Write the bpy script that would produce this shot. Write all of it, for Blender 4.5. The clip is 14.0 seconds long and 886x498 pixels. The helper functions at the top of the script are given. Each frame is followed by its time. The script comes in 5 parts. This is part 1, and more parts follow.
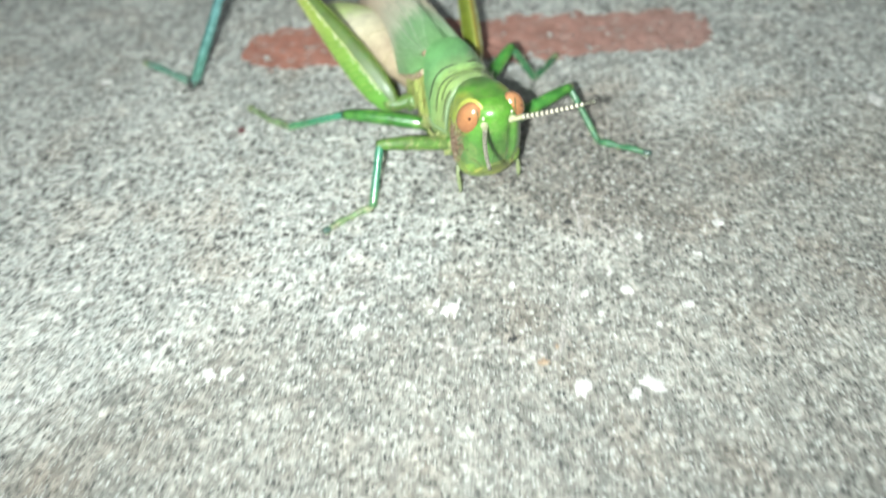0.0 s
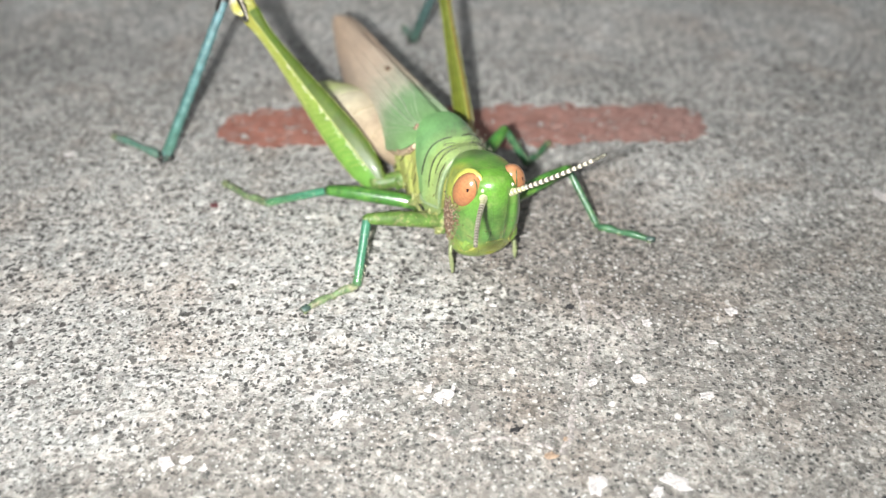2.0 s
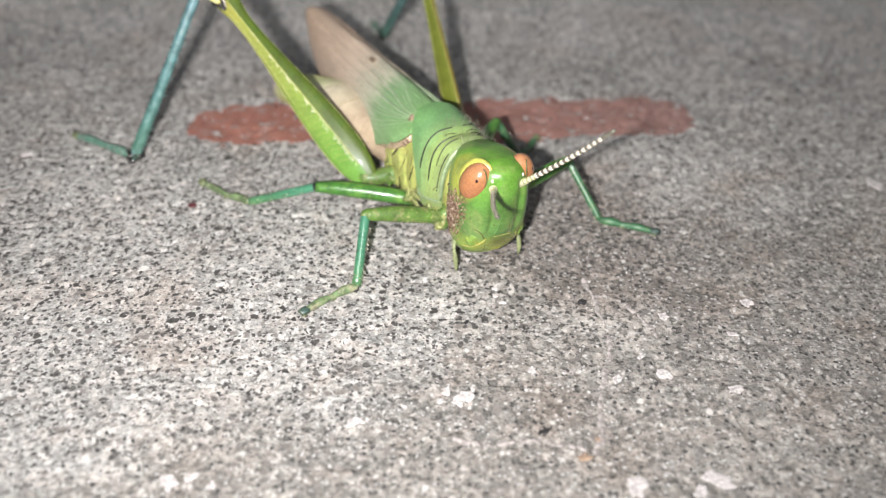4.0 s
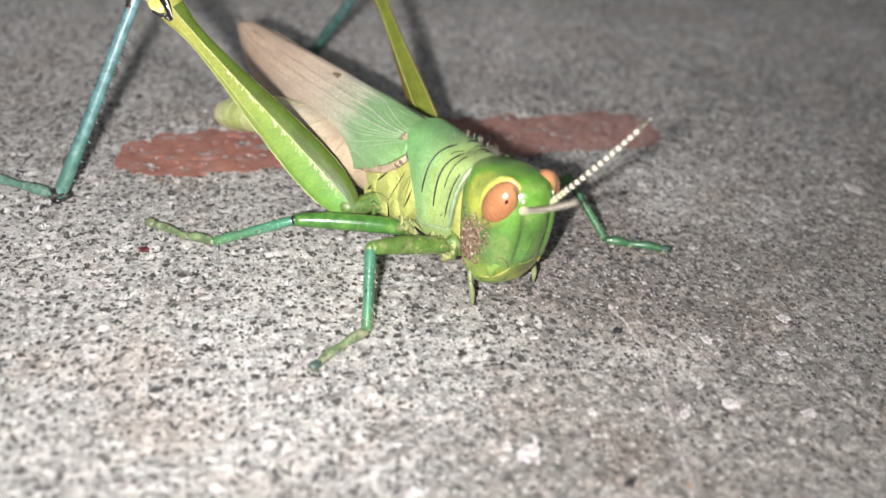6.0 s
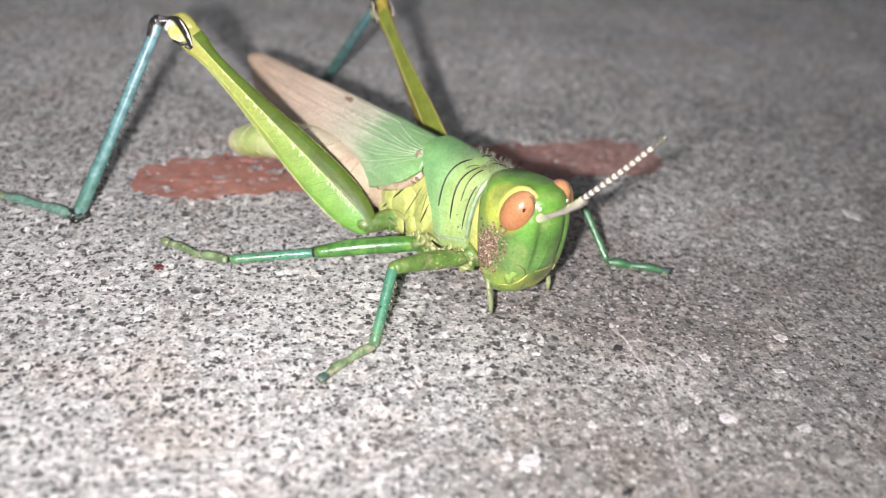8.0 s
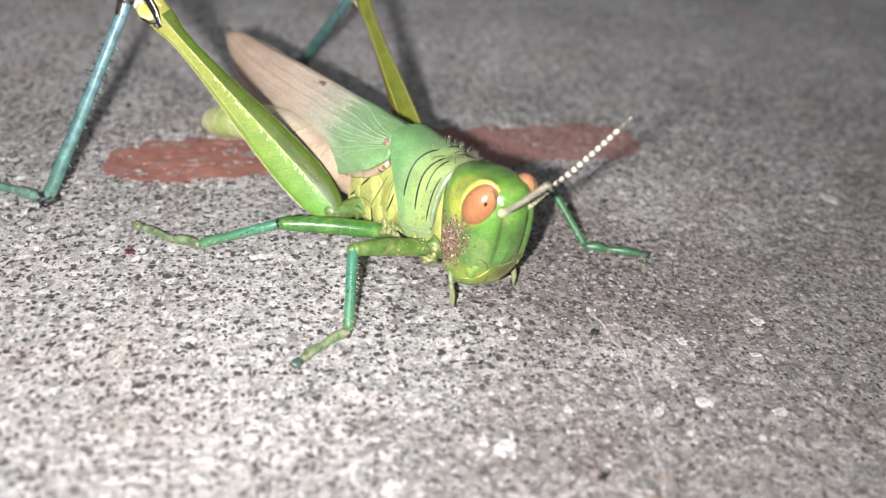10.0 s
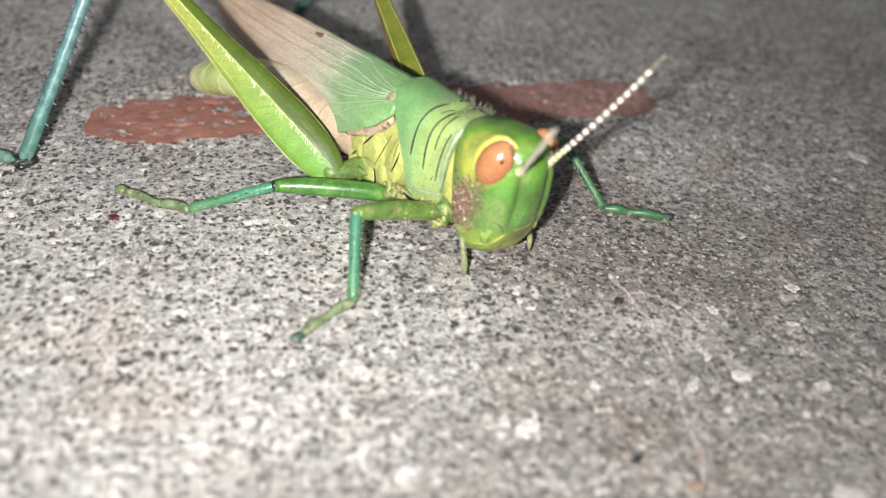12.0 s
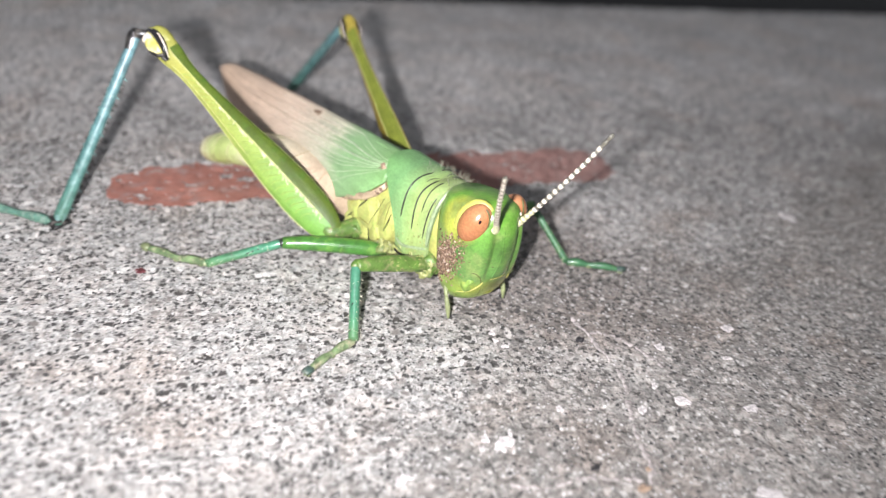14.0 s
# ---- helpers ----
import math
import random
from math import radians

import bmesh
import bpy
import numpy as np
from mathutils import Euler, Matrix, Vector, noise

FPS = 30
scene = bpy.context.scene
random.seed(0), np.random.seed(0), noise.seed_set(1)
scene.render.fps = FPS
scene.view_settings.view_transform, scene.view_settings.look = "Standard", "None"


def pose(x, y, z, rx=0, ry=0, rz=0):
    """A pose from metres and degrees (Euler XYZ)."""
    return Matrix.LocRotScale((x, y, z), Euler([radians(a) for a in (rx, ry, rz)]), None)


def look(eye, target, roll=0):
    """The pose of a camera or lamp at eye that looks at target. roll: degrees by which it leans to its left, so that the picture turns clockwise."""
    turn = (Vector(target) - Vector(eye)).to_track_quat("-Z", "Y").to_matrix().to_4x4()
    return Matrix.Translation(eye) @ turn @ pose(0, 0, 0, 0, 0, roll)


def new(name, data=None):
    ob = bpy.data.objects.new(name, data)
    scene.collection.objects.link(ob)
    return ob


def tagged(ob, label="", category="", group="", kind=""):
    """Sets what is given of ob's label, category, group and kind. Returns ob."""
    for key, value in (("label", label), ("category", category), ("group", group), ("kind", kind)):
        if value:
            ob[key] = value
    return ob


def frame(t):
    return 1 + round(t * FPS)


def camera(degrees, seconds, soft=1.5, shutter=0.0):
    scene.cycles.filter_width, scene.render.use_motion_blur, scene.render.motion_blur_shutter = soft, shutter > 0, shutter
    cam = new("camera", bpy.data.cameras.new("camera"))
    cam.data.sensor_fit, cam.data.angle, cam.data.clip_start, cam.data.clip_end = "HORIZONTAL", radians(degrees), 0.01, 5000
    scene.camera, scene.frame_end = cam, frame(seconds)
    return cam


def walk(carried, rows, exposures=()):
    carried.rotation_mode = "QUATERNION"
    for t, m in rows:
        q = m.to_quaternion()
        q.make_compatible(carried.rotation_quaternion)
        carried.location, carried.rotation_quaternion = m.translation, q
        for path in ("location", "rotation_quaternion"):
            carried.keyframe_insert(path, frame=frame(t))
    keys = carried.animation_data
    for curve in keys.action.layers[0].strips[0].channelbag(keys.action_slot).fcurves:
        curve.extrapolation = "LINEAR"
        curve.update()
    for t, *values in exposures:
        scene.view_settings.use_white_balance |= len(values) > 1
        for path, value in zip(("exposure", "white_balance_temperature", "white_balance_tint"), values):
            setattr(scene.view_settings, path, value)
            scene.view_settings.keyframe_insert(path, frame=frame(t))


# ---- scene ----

# ------------------------------------------------------------------ camera
cam = camera(52.4, 14.0, soft=1.2, shutter=0.3)
cam.data.dof.use_dof = True
cam.data.dof.focus_distance = 0.124
cam.data.dof.aperture_fstop = 16.0
# seconds, eye in metres, yaw to the left, pitch up and roll in degrees
PATH = [
    (0, 0.0067, -0.1539, 0.0993, 6.44, -43.34, -4.16),
    (0.2, 0.0037, -0.1413, 0.0919, 4.58, -42.26, -2.84),
    (0.5, 0.0040, -0.1426, 0.0842, 4.48, -40.06, -1.62),
    (0.8, 0.0036, -0.1425, 0.0838, 3.77, -40.14, -0.63),
    (1, -0.0003, -0.1397, 0.0873, 3.80, -37.33, -0.93),
    (1.5, 0.0017, -0.1465, 0.0854, 3.21, -35.76, -0.18),
    (2, 0.0003, -0.1494, 0.0855, 2.37, -35.23, 0.01),
    (2.5, 0.0002, -0.1496, 0.0854, 2.15, -34.92, 0.49),
    (3, 0.0000, -0.1500, 0.0848, 1.95, -34.55, 0.51),
    (3.2, -0.0001, -0.1504, 0.0847, 1.84, -34.49, 0.60),
    (5.3, -0.0314, -0.1243, 0.0666, -14.77, -34.50, 4.84),
    (5.5, -0.0311, -0.1223, 0.0661, -15.40, -34.91, 5.18),
    (6, -0.0321, -0.1289, 0.0693, -14.75, -31.79, 4.83),
    (6.5, -0.0340, -0.1298, 0.0699, -13.77, -29.40, 5.32),
    (7, -0.0344, -0.1313, 0.0685, -13.36, -28.57, 4.94),
    (7.5, -0.0342, -0.1317, 0.0696, -13.60, -29.48, 5.10),
    (8, -0.0325, -0.1332, 0.0693, -13.87, -29.59, 4.73),
    (8.2, -0.0319, -0.1326, 0.0695, -14.30, -30.14, 4.72),
    (10.3, -0.0311, -0.1324, 0.0681, -15.30, -30.46, 5.30),
    (10.5, -0.0307, -0.1323, 0.0675, -15.19, -30.33, 5.06),
    (11, -0.0301, -0.1288, 0.0646, -15.67, -31.60, 5.06),
    (11.5, -0.0307, -0.1253, 0.0638, -16.10, -31.80, 5.18),
    (12, -0.0316, -0.1243, 0.0631, -16.09, -32.43, 5.38),
    (12.5, -0.0316, -0.1244, 0.0633, -16.15, -32.48, 5.36),
    (13, -0.0312, -0.1267, 0.0646, -16.28, -31.87, 5.27),
    (13.5, -0.0317, -0.1294, 0.0662, -16.61, -28.97, 5.20),
    (13.7, -0.0320, -0.1295, 0.0661, -16.80, -28.47, 5.26),
    (14, -0.0388, -0.1397, 0.0714, -18.10, -28.45, 6.12),
]
EXPOSURES = [(0.0, 0.24, 6050, -10), (0.5, 0.01, 6200, -4), (1.0, 0.04, 6300, 0), (2.0, 0.16, 6400, 4), (3.0, 0.12, 6450, 7), (5.5, -0.68, 6500, 10), (6.0, -0.43, 6450, 9), (6.5, -0.25, 6400, 10), (7.0, -0.12, 6350, 10), (8.0, -0.2, 6300, 12), (10.5, -0.33, 6350, 11), (12.0, -0.65, 6500, 8), (13.0, -0.58, 6400, 9), (13.5, -0.15, 6300, 12), (14.0, 0.05, 6250, 12)]
walk(cam, [(t, pose(x, y, z, 90 + pitch, 0, yaw) @ pose(0, 0, 0, 0, 0, roll)) for t, x, y, z, yaw, pitch, roll in PATH], EXPOSURES)

# ------------------------------------------------------------------ light
# Night: a dim sky glow; the bright light is the LED torch of the hand-held phone, built below as a thing.
world = bpy.data.worlds.new("night")
world.use_nodes = True
world.node_tree.nodes["Background"].inputs[0].default_value = (0.72, 0.74, 0.78, 1)
world.node_tree.nodes["Background"].inputs[1].default_value = 0.3
scene.world = world
# ------------------------------------------------------------------ materials
CM = 0.01


def mat_base(name):
    m = bpy.data.materials.new(name)
    m.use_nodes = True
    return m, m.node_tree.nodes, m.node_tree.links, m.node_tree.nodes["Principled BSDF"]


def ramp(nodes, stops, mode="LINEAR"):
    r = nodes.new("ShaderNodeValToRGB")
    r.color_ramp.interpolation = mode
    while len(r.color_ramp.elements) < len(stops):
        r.color_ramp.elements.new(0.5)
    for e, (p, c) in zip(r.color_ramp.elements, stops):
        e.position, e.color = p, (*c, 1)
    return r


def mix(nodes, links, kind, fac, a, b):
    n = nodes.new("ShaderNodeMix")
    n.data_type, n.blend_type = "RGBA", kind
    for slot, v in ((0, fac), (6, a), (7, b)):
        if isinstance(v, (int, float)):
            n.inputs[slot].default_value = v
        elif isinstance(v, tuple):
            n.inputs[slot].default_value = (*v, 1)
        else:
            links.new(v, n.inputs[slot])
    return n.outputs[2]


def noise_tex(nodes, links, coord, scale, detail=3.0, rough=0.55, stretch=None):
    if stretch:
        mp = nodes.new("ShaderNodeMapping")
        mp.inputs["Scale"].default_value = stretch
        links.new(coord, mp.inputs[0])
        coord = mp.outputs[0]
    n = nodes.new("ShaderNodeTexNoise")
    n.inputs["Scale"].default_value, n.inputs["Detail"].default_value, n.inputs["Roughness"].default_value = scale, detail, rough
    links.new(coord, n.inputs["Vector"])
    return n.outputs["Fac"]


def axis_value(nodes, links, coord, axis, lo, hi):
    """0 to 1 along an axis of the animal, between two places in metres."""
    d = nodes.new("ShaderNodeVectorMath")
    d.operation = "DOT_PRODUCT"
    d.inputs[1].default_value = axis
    links.new(coord, d.inputs[0])
    r = nodes.new("ShaderNodeMapRange")
    r.inputs["From Min"].default_value, r.inputs["From Max"].default_value = lo, hi
    links.new(d.outputs["Value"], r.inputs["Value"])
    return r.outputs["Result"]


def soften(c):
    """A little less vivid, and warmer."""
    grey = 0.3 * c[0] + 0.6 * c[1] + 0.1 * c[2]
    return tuple(k * v + 0.06 * grey * w for v, w, k in zip(c, (1.25, 0.9, 0.85), (0.72, 0.68, 0.68)))


def skin(name, stops, axis=(0, 1, 0), lo=0.0, hi=0.05, rough=0.32, mottle=0.3, scale=420, bump=0.25, fine=2600, tint=None, coat=0.15, wobble=0.12, stretch=None, zone=None, halo=None):
    """Insect shell: a pigment that changes along one axis, mottling, fine pits and a waxy gloss."""
    stops = [(q, soften(c)) for q, c in stops]
    tint = tint and soften(tint)
    m, nodes, links, p = mat_base(name)
    co = nodes.new("ShaderNodeTexCoord").outputs["Object"]
    big = noise_tex(nodes, links, co, scale, 4, stretch=stretch)
    small = noise_tex(nodes, links, co, fine, 2)
    if len(stops) > 1:
        along = axis_value(nodes, links, co, axis, lo, hi)
        w = nodes.new("ShaderNodeMath")
        w.operation = "MULTIPLY_ADD"
        links.new(big, w.inputs[0])
        w.inputs[1].default_value = wobble
        a2 = nodes.new("ShaderNodeMath")
        a2.operation = "SUBTRACT"
        links.new(along, a2.inputs[0])
        a2.inputs[1].default_value = wobble / 2
        links.new(a2.outputs[0], w.inputs[2])
        r = ramp(nodes, stops)
        links.new(w.outputs[0], r.inputs[0])
        col = r.outputs[0]
    else:
        col = stops[0][1]
    if zone:
        z_axis, z_lo, z_hi, z_col = zone
        col = mix(nodes, links, "MIX", axis_value(nodes, links, co, z_axis, z_lo, z_hi), col, z_col)
    if halo:
        points, inner, outer, tone = halo
        for point in points:
            far = nodes.new("ShaderNodeVectorMath")
            far.operation = "DISTANCE"
            links.new(co, far.inputs[0])
            far.inputs[1].default_value = point
            fade = nodes.new("ShaderNodeMapRange")
            fade.inputs["From Min"].default_value, fade.inputs["From Max"].default_value = inner, outer
            fade.inputs["To Min"].default_value, fade.inputs["To Max"].default_value = 1, 0
            links.new(far.outputs["Value"], fade.inputs["Value"])
            col = mix(nodes, links, "MIX", fade.outputs[0], col, soften(tone))
    shade = ramp(nodes, [(0.3, (1 - mottle,) * 3), (0.7, (1 + mottle * 0.35,) * 3)])
    links.new(big, shade.inputs[0])
    col = mix(nodes, links, "MULTIPLY", 1.0, col, shade.outputs[0])
    if tint:
        spot = ramp(nodes, [(0.5, (0, 0, 0)), (0.72, (1, 1, 1))])
        links.new(noise_tex(nodes, links, co, scale * 1.7, 3), spot.inputs[0])
        col = mix(nodes, links, "MIX", spot.outputs[0], col, tint)
    grain = ramp(nodes, [(0.35, (0.86,) * 3), (0.65, (1.08,) * 3)])
    links.new(small, grain.inputs[0])
    col = mix(nodes, links, "MULTIPLY", 1.0, col, grain.outputs[0])
    links.new(col, p.inputs["Base Color"])
    p.inputs["Roughness"].default_value = rough
    p.inputs["Coat Weight"].default_value = coat
    p.inputs["Coat Roughness"].default_value = 0.13
    b = nodes.new("ShaderNodeBump")
    b.inputs["Strength"].default_value, b.inputs["Distance"].default_value = bump, 0.0002
    links.new(small, b.inputs["Height"])
    links.new(b.outputs[0], p.inputs["Normal"])
    return m


def plain(name, c, rough=0.5, var=0.25, scale=900):
    return skin(name, [(0, c)], rough=rough, mottle=var, scale=scale, coat=0.0)


def concrete(name):
    m, nodes, links, p = mat_base(name)
    co = nodes.new("ShaderNodeTexCoord").outputs["Object"]
    cloud = ramp(nodes, [(0.3, (0.31, 0.312, 0.312)), (0.5, (0.42, 0.418, 0.415)), (0.7, (0.54, 0.535, 0.53))])
    links.new(noise_tex(nodes, links, co, 38, 5, 0.6), cloud.inputs[0])
    col = cloud.outputs[0]
    sand = ramp(nodes, [(0.34, (0.45, 0.44, 0.42)), (0.5, (1, 1, 1)), (0.66, (1.35, 1.32, 1.28))])
    links.new(noise_tex(nodes, links, co, 1100, 3, 0.75), sand.inputs[0])
    col = mix(nodes, links, "MULTIPLY", 0.85, col, sand.outputs[0])
    for scale, lo, tone in ((300, 0.54, (0.49, 0.465, 0.45)), (560, 0.55, (0.55, 0.54, 0.53)), (430, 0.59, (0.36, 0.36, 0.355)), (480, 0.59, (0.66, 0.63, 0.62)), (900, 0.62, (0.25, 0.245, 0.24))):
        patch = ramp(nodes, [(lo, (0, 0, 0)), (lo + 0.05, (0.75, 0.75, 0.75))])
        mv = nodes.new("ShaderNodeMapping")
        mv.inputs["Location"].default_value = (scale * 0.01, scale * 0.02, 0)
        links.new(co, mv.inputs[0])
        links.new(noise_tex(nodes, links, mv.outputs[0], scale, 4, 0.62), patch.inputs[0])
        col = mix(nodes, links, "MIX", patch.outputs[0], col, tone)
    warm = ramp(nodes, [(0.52, (0, 0, 0)), (0.72, (0.45, 0.45, 0.45))])
    links.new(noise_tex(nodes, links, co, 60, 3), warm.inputs[0])
    col = mix(nodes, links, "MIX", warm.outputs[0], col, (0.4, 0.32, 0.27))
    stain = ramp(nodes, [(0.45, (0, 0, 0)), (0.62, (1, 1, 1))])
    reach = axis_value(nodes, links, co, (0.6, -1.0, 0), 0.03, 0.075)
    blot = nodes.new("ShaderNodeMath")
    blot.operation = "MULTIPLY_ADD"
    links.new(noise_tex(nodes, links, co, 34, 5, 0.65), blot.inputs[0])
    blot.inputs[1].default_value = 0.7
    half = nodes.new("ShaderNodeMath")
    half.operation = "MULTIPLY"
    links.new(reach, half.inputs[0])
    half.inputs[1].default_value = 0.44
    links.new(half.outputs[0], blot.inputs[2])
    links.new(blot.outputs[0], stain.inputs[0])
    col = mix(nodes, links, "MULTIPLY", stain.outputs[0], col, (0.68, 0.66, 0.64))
    # a pale patch of worn cement skin
    worn_at = nodes.new("ShaderNodeVectorMath")
    worn_at.operation = "DISTANCE"
    links.new(co, worn_at.inputs[0])
    worn_at.inputs[1].default_value = (0.019, -0.046, 0.0)
    rag = nodes.new("ShaderNodeMath")
    rag.operation = "MULTIPLY_ADD"
    links.new(noise_tex(nodes, links, co, 160, 5, 0.7), rag.inputs[0])
    rag.inputs[1].default_value = 0.016
    links.new(worn_at.outputs["Value"], rag.inputs[2])
    pale = nodes.new("ShaderNodeMapRange")
    pale.inputs["From Min"].default_value, pale.inputs["From Max"].default_value = 0.012, 0.018
    pale.inputs["To Min"].default_value, pale.inputs["To Max"].default_value = 0.55, 0
    links.new(rag.outputs[0], pale.inputs["Value"])
    col = mix(nodes, links, "MIX", pale.outputs[0], col, (0.56, 0.54, 0.52))
    # sand grains of several tones, packed edge to edge
    for scale, amount, tones in (
        (620, 0.42, [(0.0, (0.5, 0.5, 0.5)), (0.12, (0.66, 0.63, 0.6)), (0.3, (0.86, 0.86, 0.85)), (0.55, (1.0, 0.97, 0.94)), (0.8, (1.12, 1.1, 1.07)), (1.0, (1.3, 1.28, 1.25))]),
        (1250, 0.62, [(0.0, (0.42, 0.41, 0.4)), (0.14, (0.62, 0.6, 0.57)), (0.35, (0.9, 0.84, 0.8)), (0.6, (0.98, 1.0, 0.98)), (0.85, (1.18, 1.14, 1.1)), (1.0, (1.4, 1.38, 1.34))]),
        (2600, 0.6, [(0.0, (0.55, 0.54, 0.52)), (0.3, (0.85, 0.84, 0.82)), (0.7, (1.08, 1.06, 1.04)), (1.0, (1.3, 1.28, 1.26))]),
    ):
        shove = nodes.new("ShaderNodeTexNoise")
        shove.inputs["Scale"].default_value, shove.inputs["Detail"].default_value = scale * 1.1, 3
        links.new(co, shove.inputs["Vector"])
        moved = nodes.new("ShaderNodeVectorMath")
        moved.operation = "MULTIPLY_ADD"
        links.new(shove.outputs["Color"], moved.inputs[0])
        moved.inputs[1].default_value = (1.6 / scale,) * 3
        links.new(co, moved.inputs[2])
        cells = nodes.new("ShaderNodeTexVoronoi")
        cells.inputs["Scale"].default_value = scale
        links.new(moved.outputs[0], cells.inputs["Vector"])
        one = nodes.new("ShaderNodeSeparateColor")
        links.new(cells.outputs["Color"], one.inputs[0])
        tone = ramp(nodes, tones)
        links.new(one.outputs[1], tone.inputs[0])
        col = mix(nodes, links, "MULTIPLY", amount, col, tone.outputs[0])
    # brown dirt stain with a ragged edge, darkened to hold the head's soft shadow
    shaded_grime = nodes.new("ShaderNodeVectorMath")
    shaded_grime.operation = "DISTANCE"
    links.new(co, shaded_grime.inputs[0])
    shaded_grime.inputs[1].default_value = (0.015, -0.024, 0.0)
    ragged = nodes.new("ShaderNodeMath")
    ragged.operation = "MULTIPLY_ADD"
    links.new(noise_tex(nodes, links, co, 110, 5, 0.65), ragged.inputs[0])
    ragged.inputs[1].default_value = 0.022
    links.new(shaded_grime.outputs["Value"], ragged.inputs[2])
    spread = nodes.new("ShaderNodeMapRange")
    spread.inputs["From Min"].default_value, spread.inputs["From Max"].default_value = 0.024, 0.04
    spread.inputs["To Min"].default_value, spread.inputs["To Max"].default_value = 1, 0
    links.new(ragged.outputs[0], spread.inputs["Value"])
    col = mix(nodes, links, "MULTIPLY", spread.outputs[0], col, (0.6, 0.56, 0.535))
    # paler, smoother cement skin beyond the stripe, bluish blotches, brightened to offset torch falloff
    skim_lift = nodes.new("ShaderNodeMath")
    skim_lift.operation = "MULTIPLY_ADD"
    links.new(noise_tex(nodes, links, co, 45, 4, 0.6), skim_lift.inputs[0])
    skim_lift.inputs[1].default_value = 0.8
    links.new(axis_value(nodes, links, co, (0.05, 1, 0), 0.03, 0.1), skim_lift.inputs[2])
    far_lift = ramp(nodes, [(0.5, (0, 0, 0)), (1.0, (1, 1, 1))])
    links.new(skim_lift.outputs[0], far_lift.inputs[0])
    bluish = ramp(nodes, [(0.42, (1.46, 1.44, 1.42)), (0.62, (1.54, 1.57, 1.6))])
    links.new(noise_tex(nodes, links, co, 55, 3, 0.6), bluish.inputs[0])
    col = mix(nodes, links, "MULTIPLY", far_lift.outputs[0], col, bluish.outputs[0])
    worn = nodes.new("ShaderNodeMapRange")
    worn.inputs["From Min"].default_value, worn.inputs["From Max"].default_value = 0.42, 0.78
    worn.inputs["To Min"].default_value, worn.inputs["To Max"].default_value = 1.0, 0.45
    links.new(blot.outputs[0], worn.inputs["Value"])
    # fewer dark grains in the smoother skin towards the slab's front
    front = nodes.new("ShaderNodeMath")
    front.operation = "MULTIPLY_ADD"
    links.new(noise_tex(nodes, links, co, 70, 4, 0.6), front.inputs[0])
    front.inputs[1].default_value = 1.6
    links.new(axis_value(nodes, links, co, (0.1, 1, 0), -0.09, -0.04), front.inputs[2])
    smooth_skin = nodes.new("ShaderNodeMapRange")
    smooth_skin.inputs["From Min"].default_value, smooth_skin.inputs["From Max"].default_value = 0.7, 1.5
    smooth_skin.inputs["To Min"].default_value, smooth_skin.inputs["To Max"].default_value = 0.3, 1.0
    links.new(front.outputs[0], smooth_skin.inputs["Value"])
    sparse = nodes.new("ShaderNodeMath")
    sparse.operation = "MULTIPLY"
    links.new(worn.outputs[0], sparse.inputs[0])
    links.new(smooth_skin.outputs[0], sparse.inputs[1])
    heights = []
    for scale, cut, width, dark, share in ((560, 0.27, 0.06, (0.065, 0.058, 0.054), 0.74), (720, 0.27, 0.06, (0.055, 0.05, 0.047), 0.62), (900, 0.29, 0.06, (0.06, 0.056, 0.053), 0.48), (1150, 0.27, 0.09, (0.05, 0.048, 0.047), 0.52), (2000, 0.26, 0.1, (0.1, 0.094, 0.088), 0.66), (520, 0.2, 0.2, (0.2, 0.18, 0.165), 0.75), (1500, 0.2, 0.14, (0.56, 0.54, 0.52), 0.66), (700, 0.16, 0.16, (0.52, 0.49, 0.46), 0.72)):
        warp = nodes.new("ShaderNodeVectorMath")
        warp.operation = "MULTIPLY_ADD"
        nv = nodes.new("ShaderNodeTexNoise")
        nv.inputs["Scale"].default_value = scale * 1.3
        nv.inputs["Detail"].default_value = 3
        links.new(co, nv.inputs["Vector"])
        links.new(nv.outputs["Color"], warp.inputs[0])
        warp.inputs[1].default_value = (1.0 / scale,) * 3
        links.new(co, warp.inputs[2])
        v = nodes.new("ShaderNodeTexVoronoi")
        v.inputs["Scale"].default_value = scale
        links.new(warp.outputs[0], v.inputs["Vector"])
        near = nodes.new("ShaderNodeMapRange")
        near.inputs["From Min"].default_value, near.inputs["From Max"].default_value = cut, cut + width
        near.inputs["To Min"].default_value, near.inputs["To Max"].default_value = 1, 0
        links.new(v.outputs["Distance"], near.inputs["Value"])
        pick = nodes.new("ShaderNodeSeparateColor")
        links.new(v.outputs["Color"], pick.inputs[0])
        some = nodes.new("ShaderNodeMath")
        some.operation = "GREATER_THAN"
        some.inputs[1].default_value = share
        links.new(pick.outputs[0], some.inputs[0])
        both = nodes.new("ShaderNodeMath")
        both.operation = "MULTIPLY"
        links.new(near.outputs[0], both.inputs[0])
        links.new(some.outputs[0], both.inputs[1])
        if dark[0] < 0.09 and scale < 1000:
            fewer = nodes.new("ShaderNodeMath")
            fewer.operation = "MULTIPLY"
            links.new(both.outputs[0], fewer.inputs[0])
            links.new(sparse.outputs[0], fewer.inputs[1])
            both = fewer
        col = mix(nodes, links, "MIX", both.outputs[0], col, dark)
        heights.append(both.outputs[0])
    links.new(col, p.inputs["Base Color"])
    p.inputs["Roughness"].default_value = 0.78
    b1 = nodes.new("ShaderNodeBump")
    b1.inputs["Strength"].default_value, b1.inputs["Distance"].default_value = 0.7, 0.0004
    links.new(noise_tex(nodes, links, co, 1300, 4, 0.65), b1.inputs["Height"])
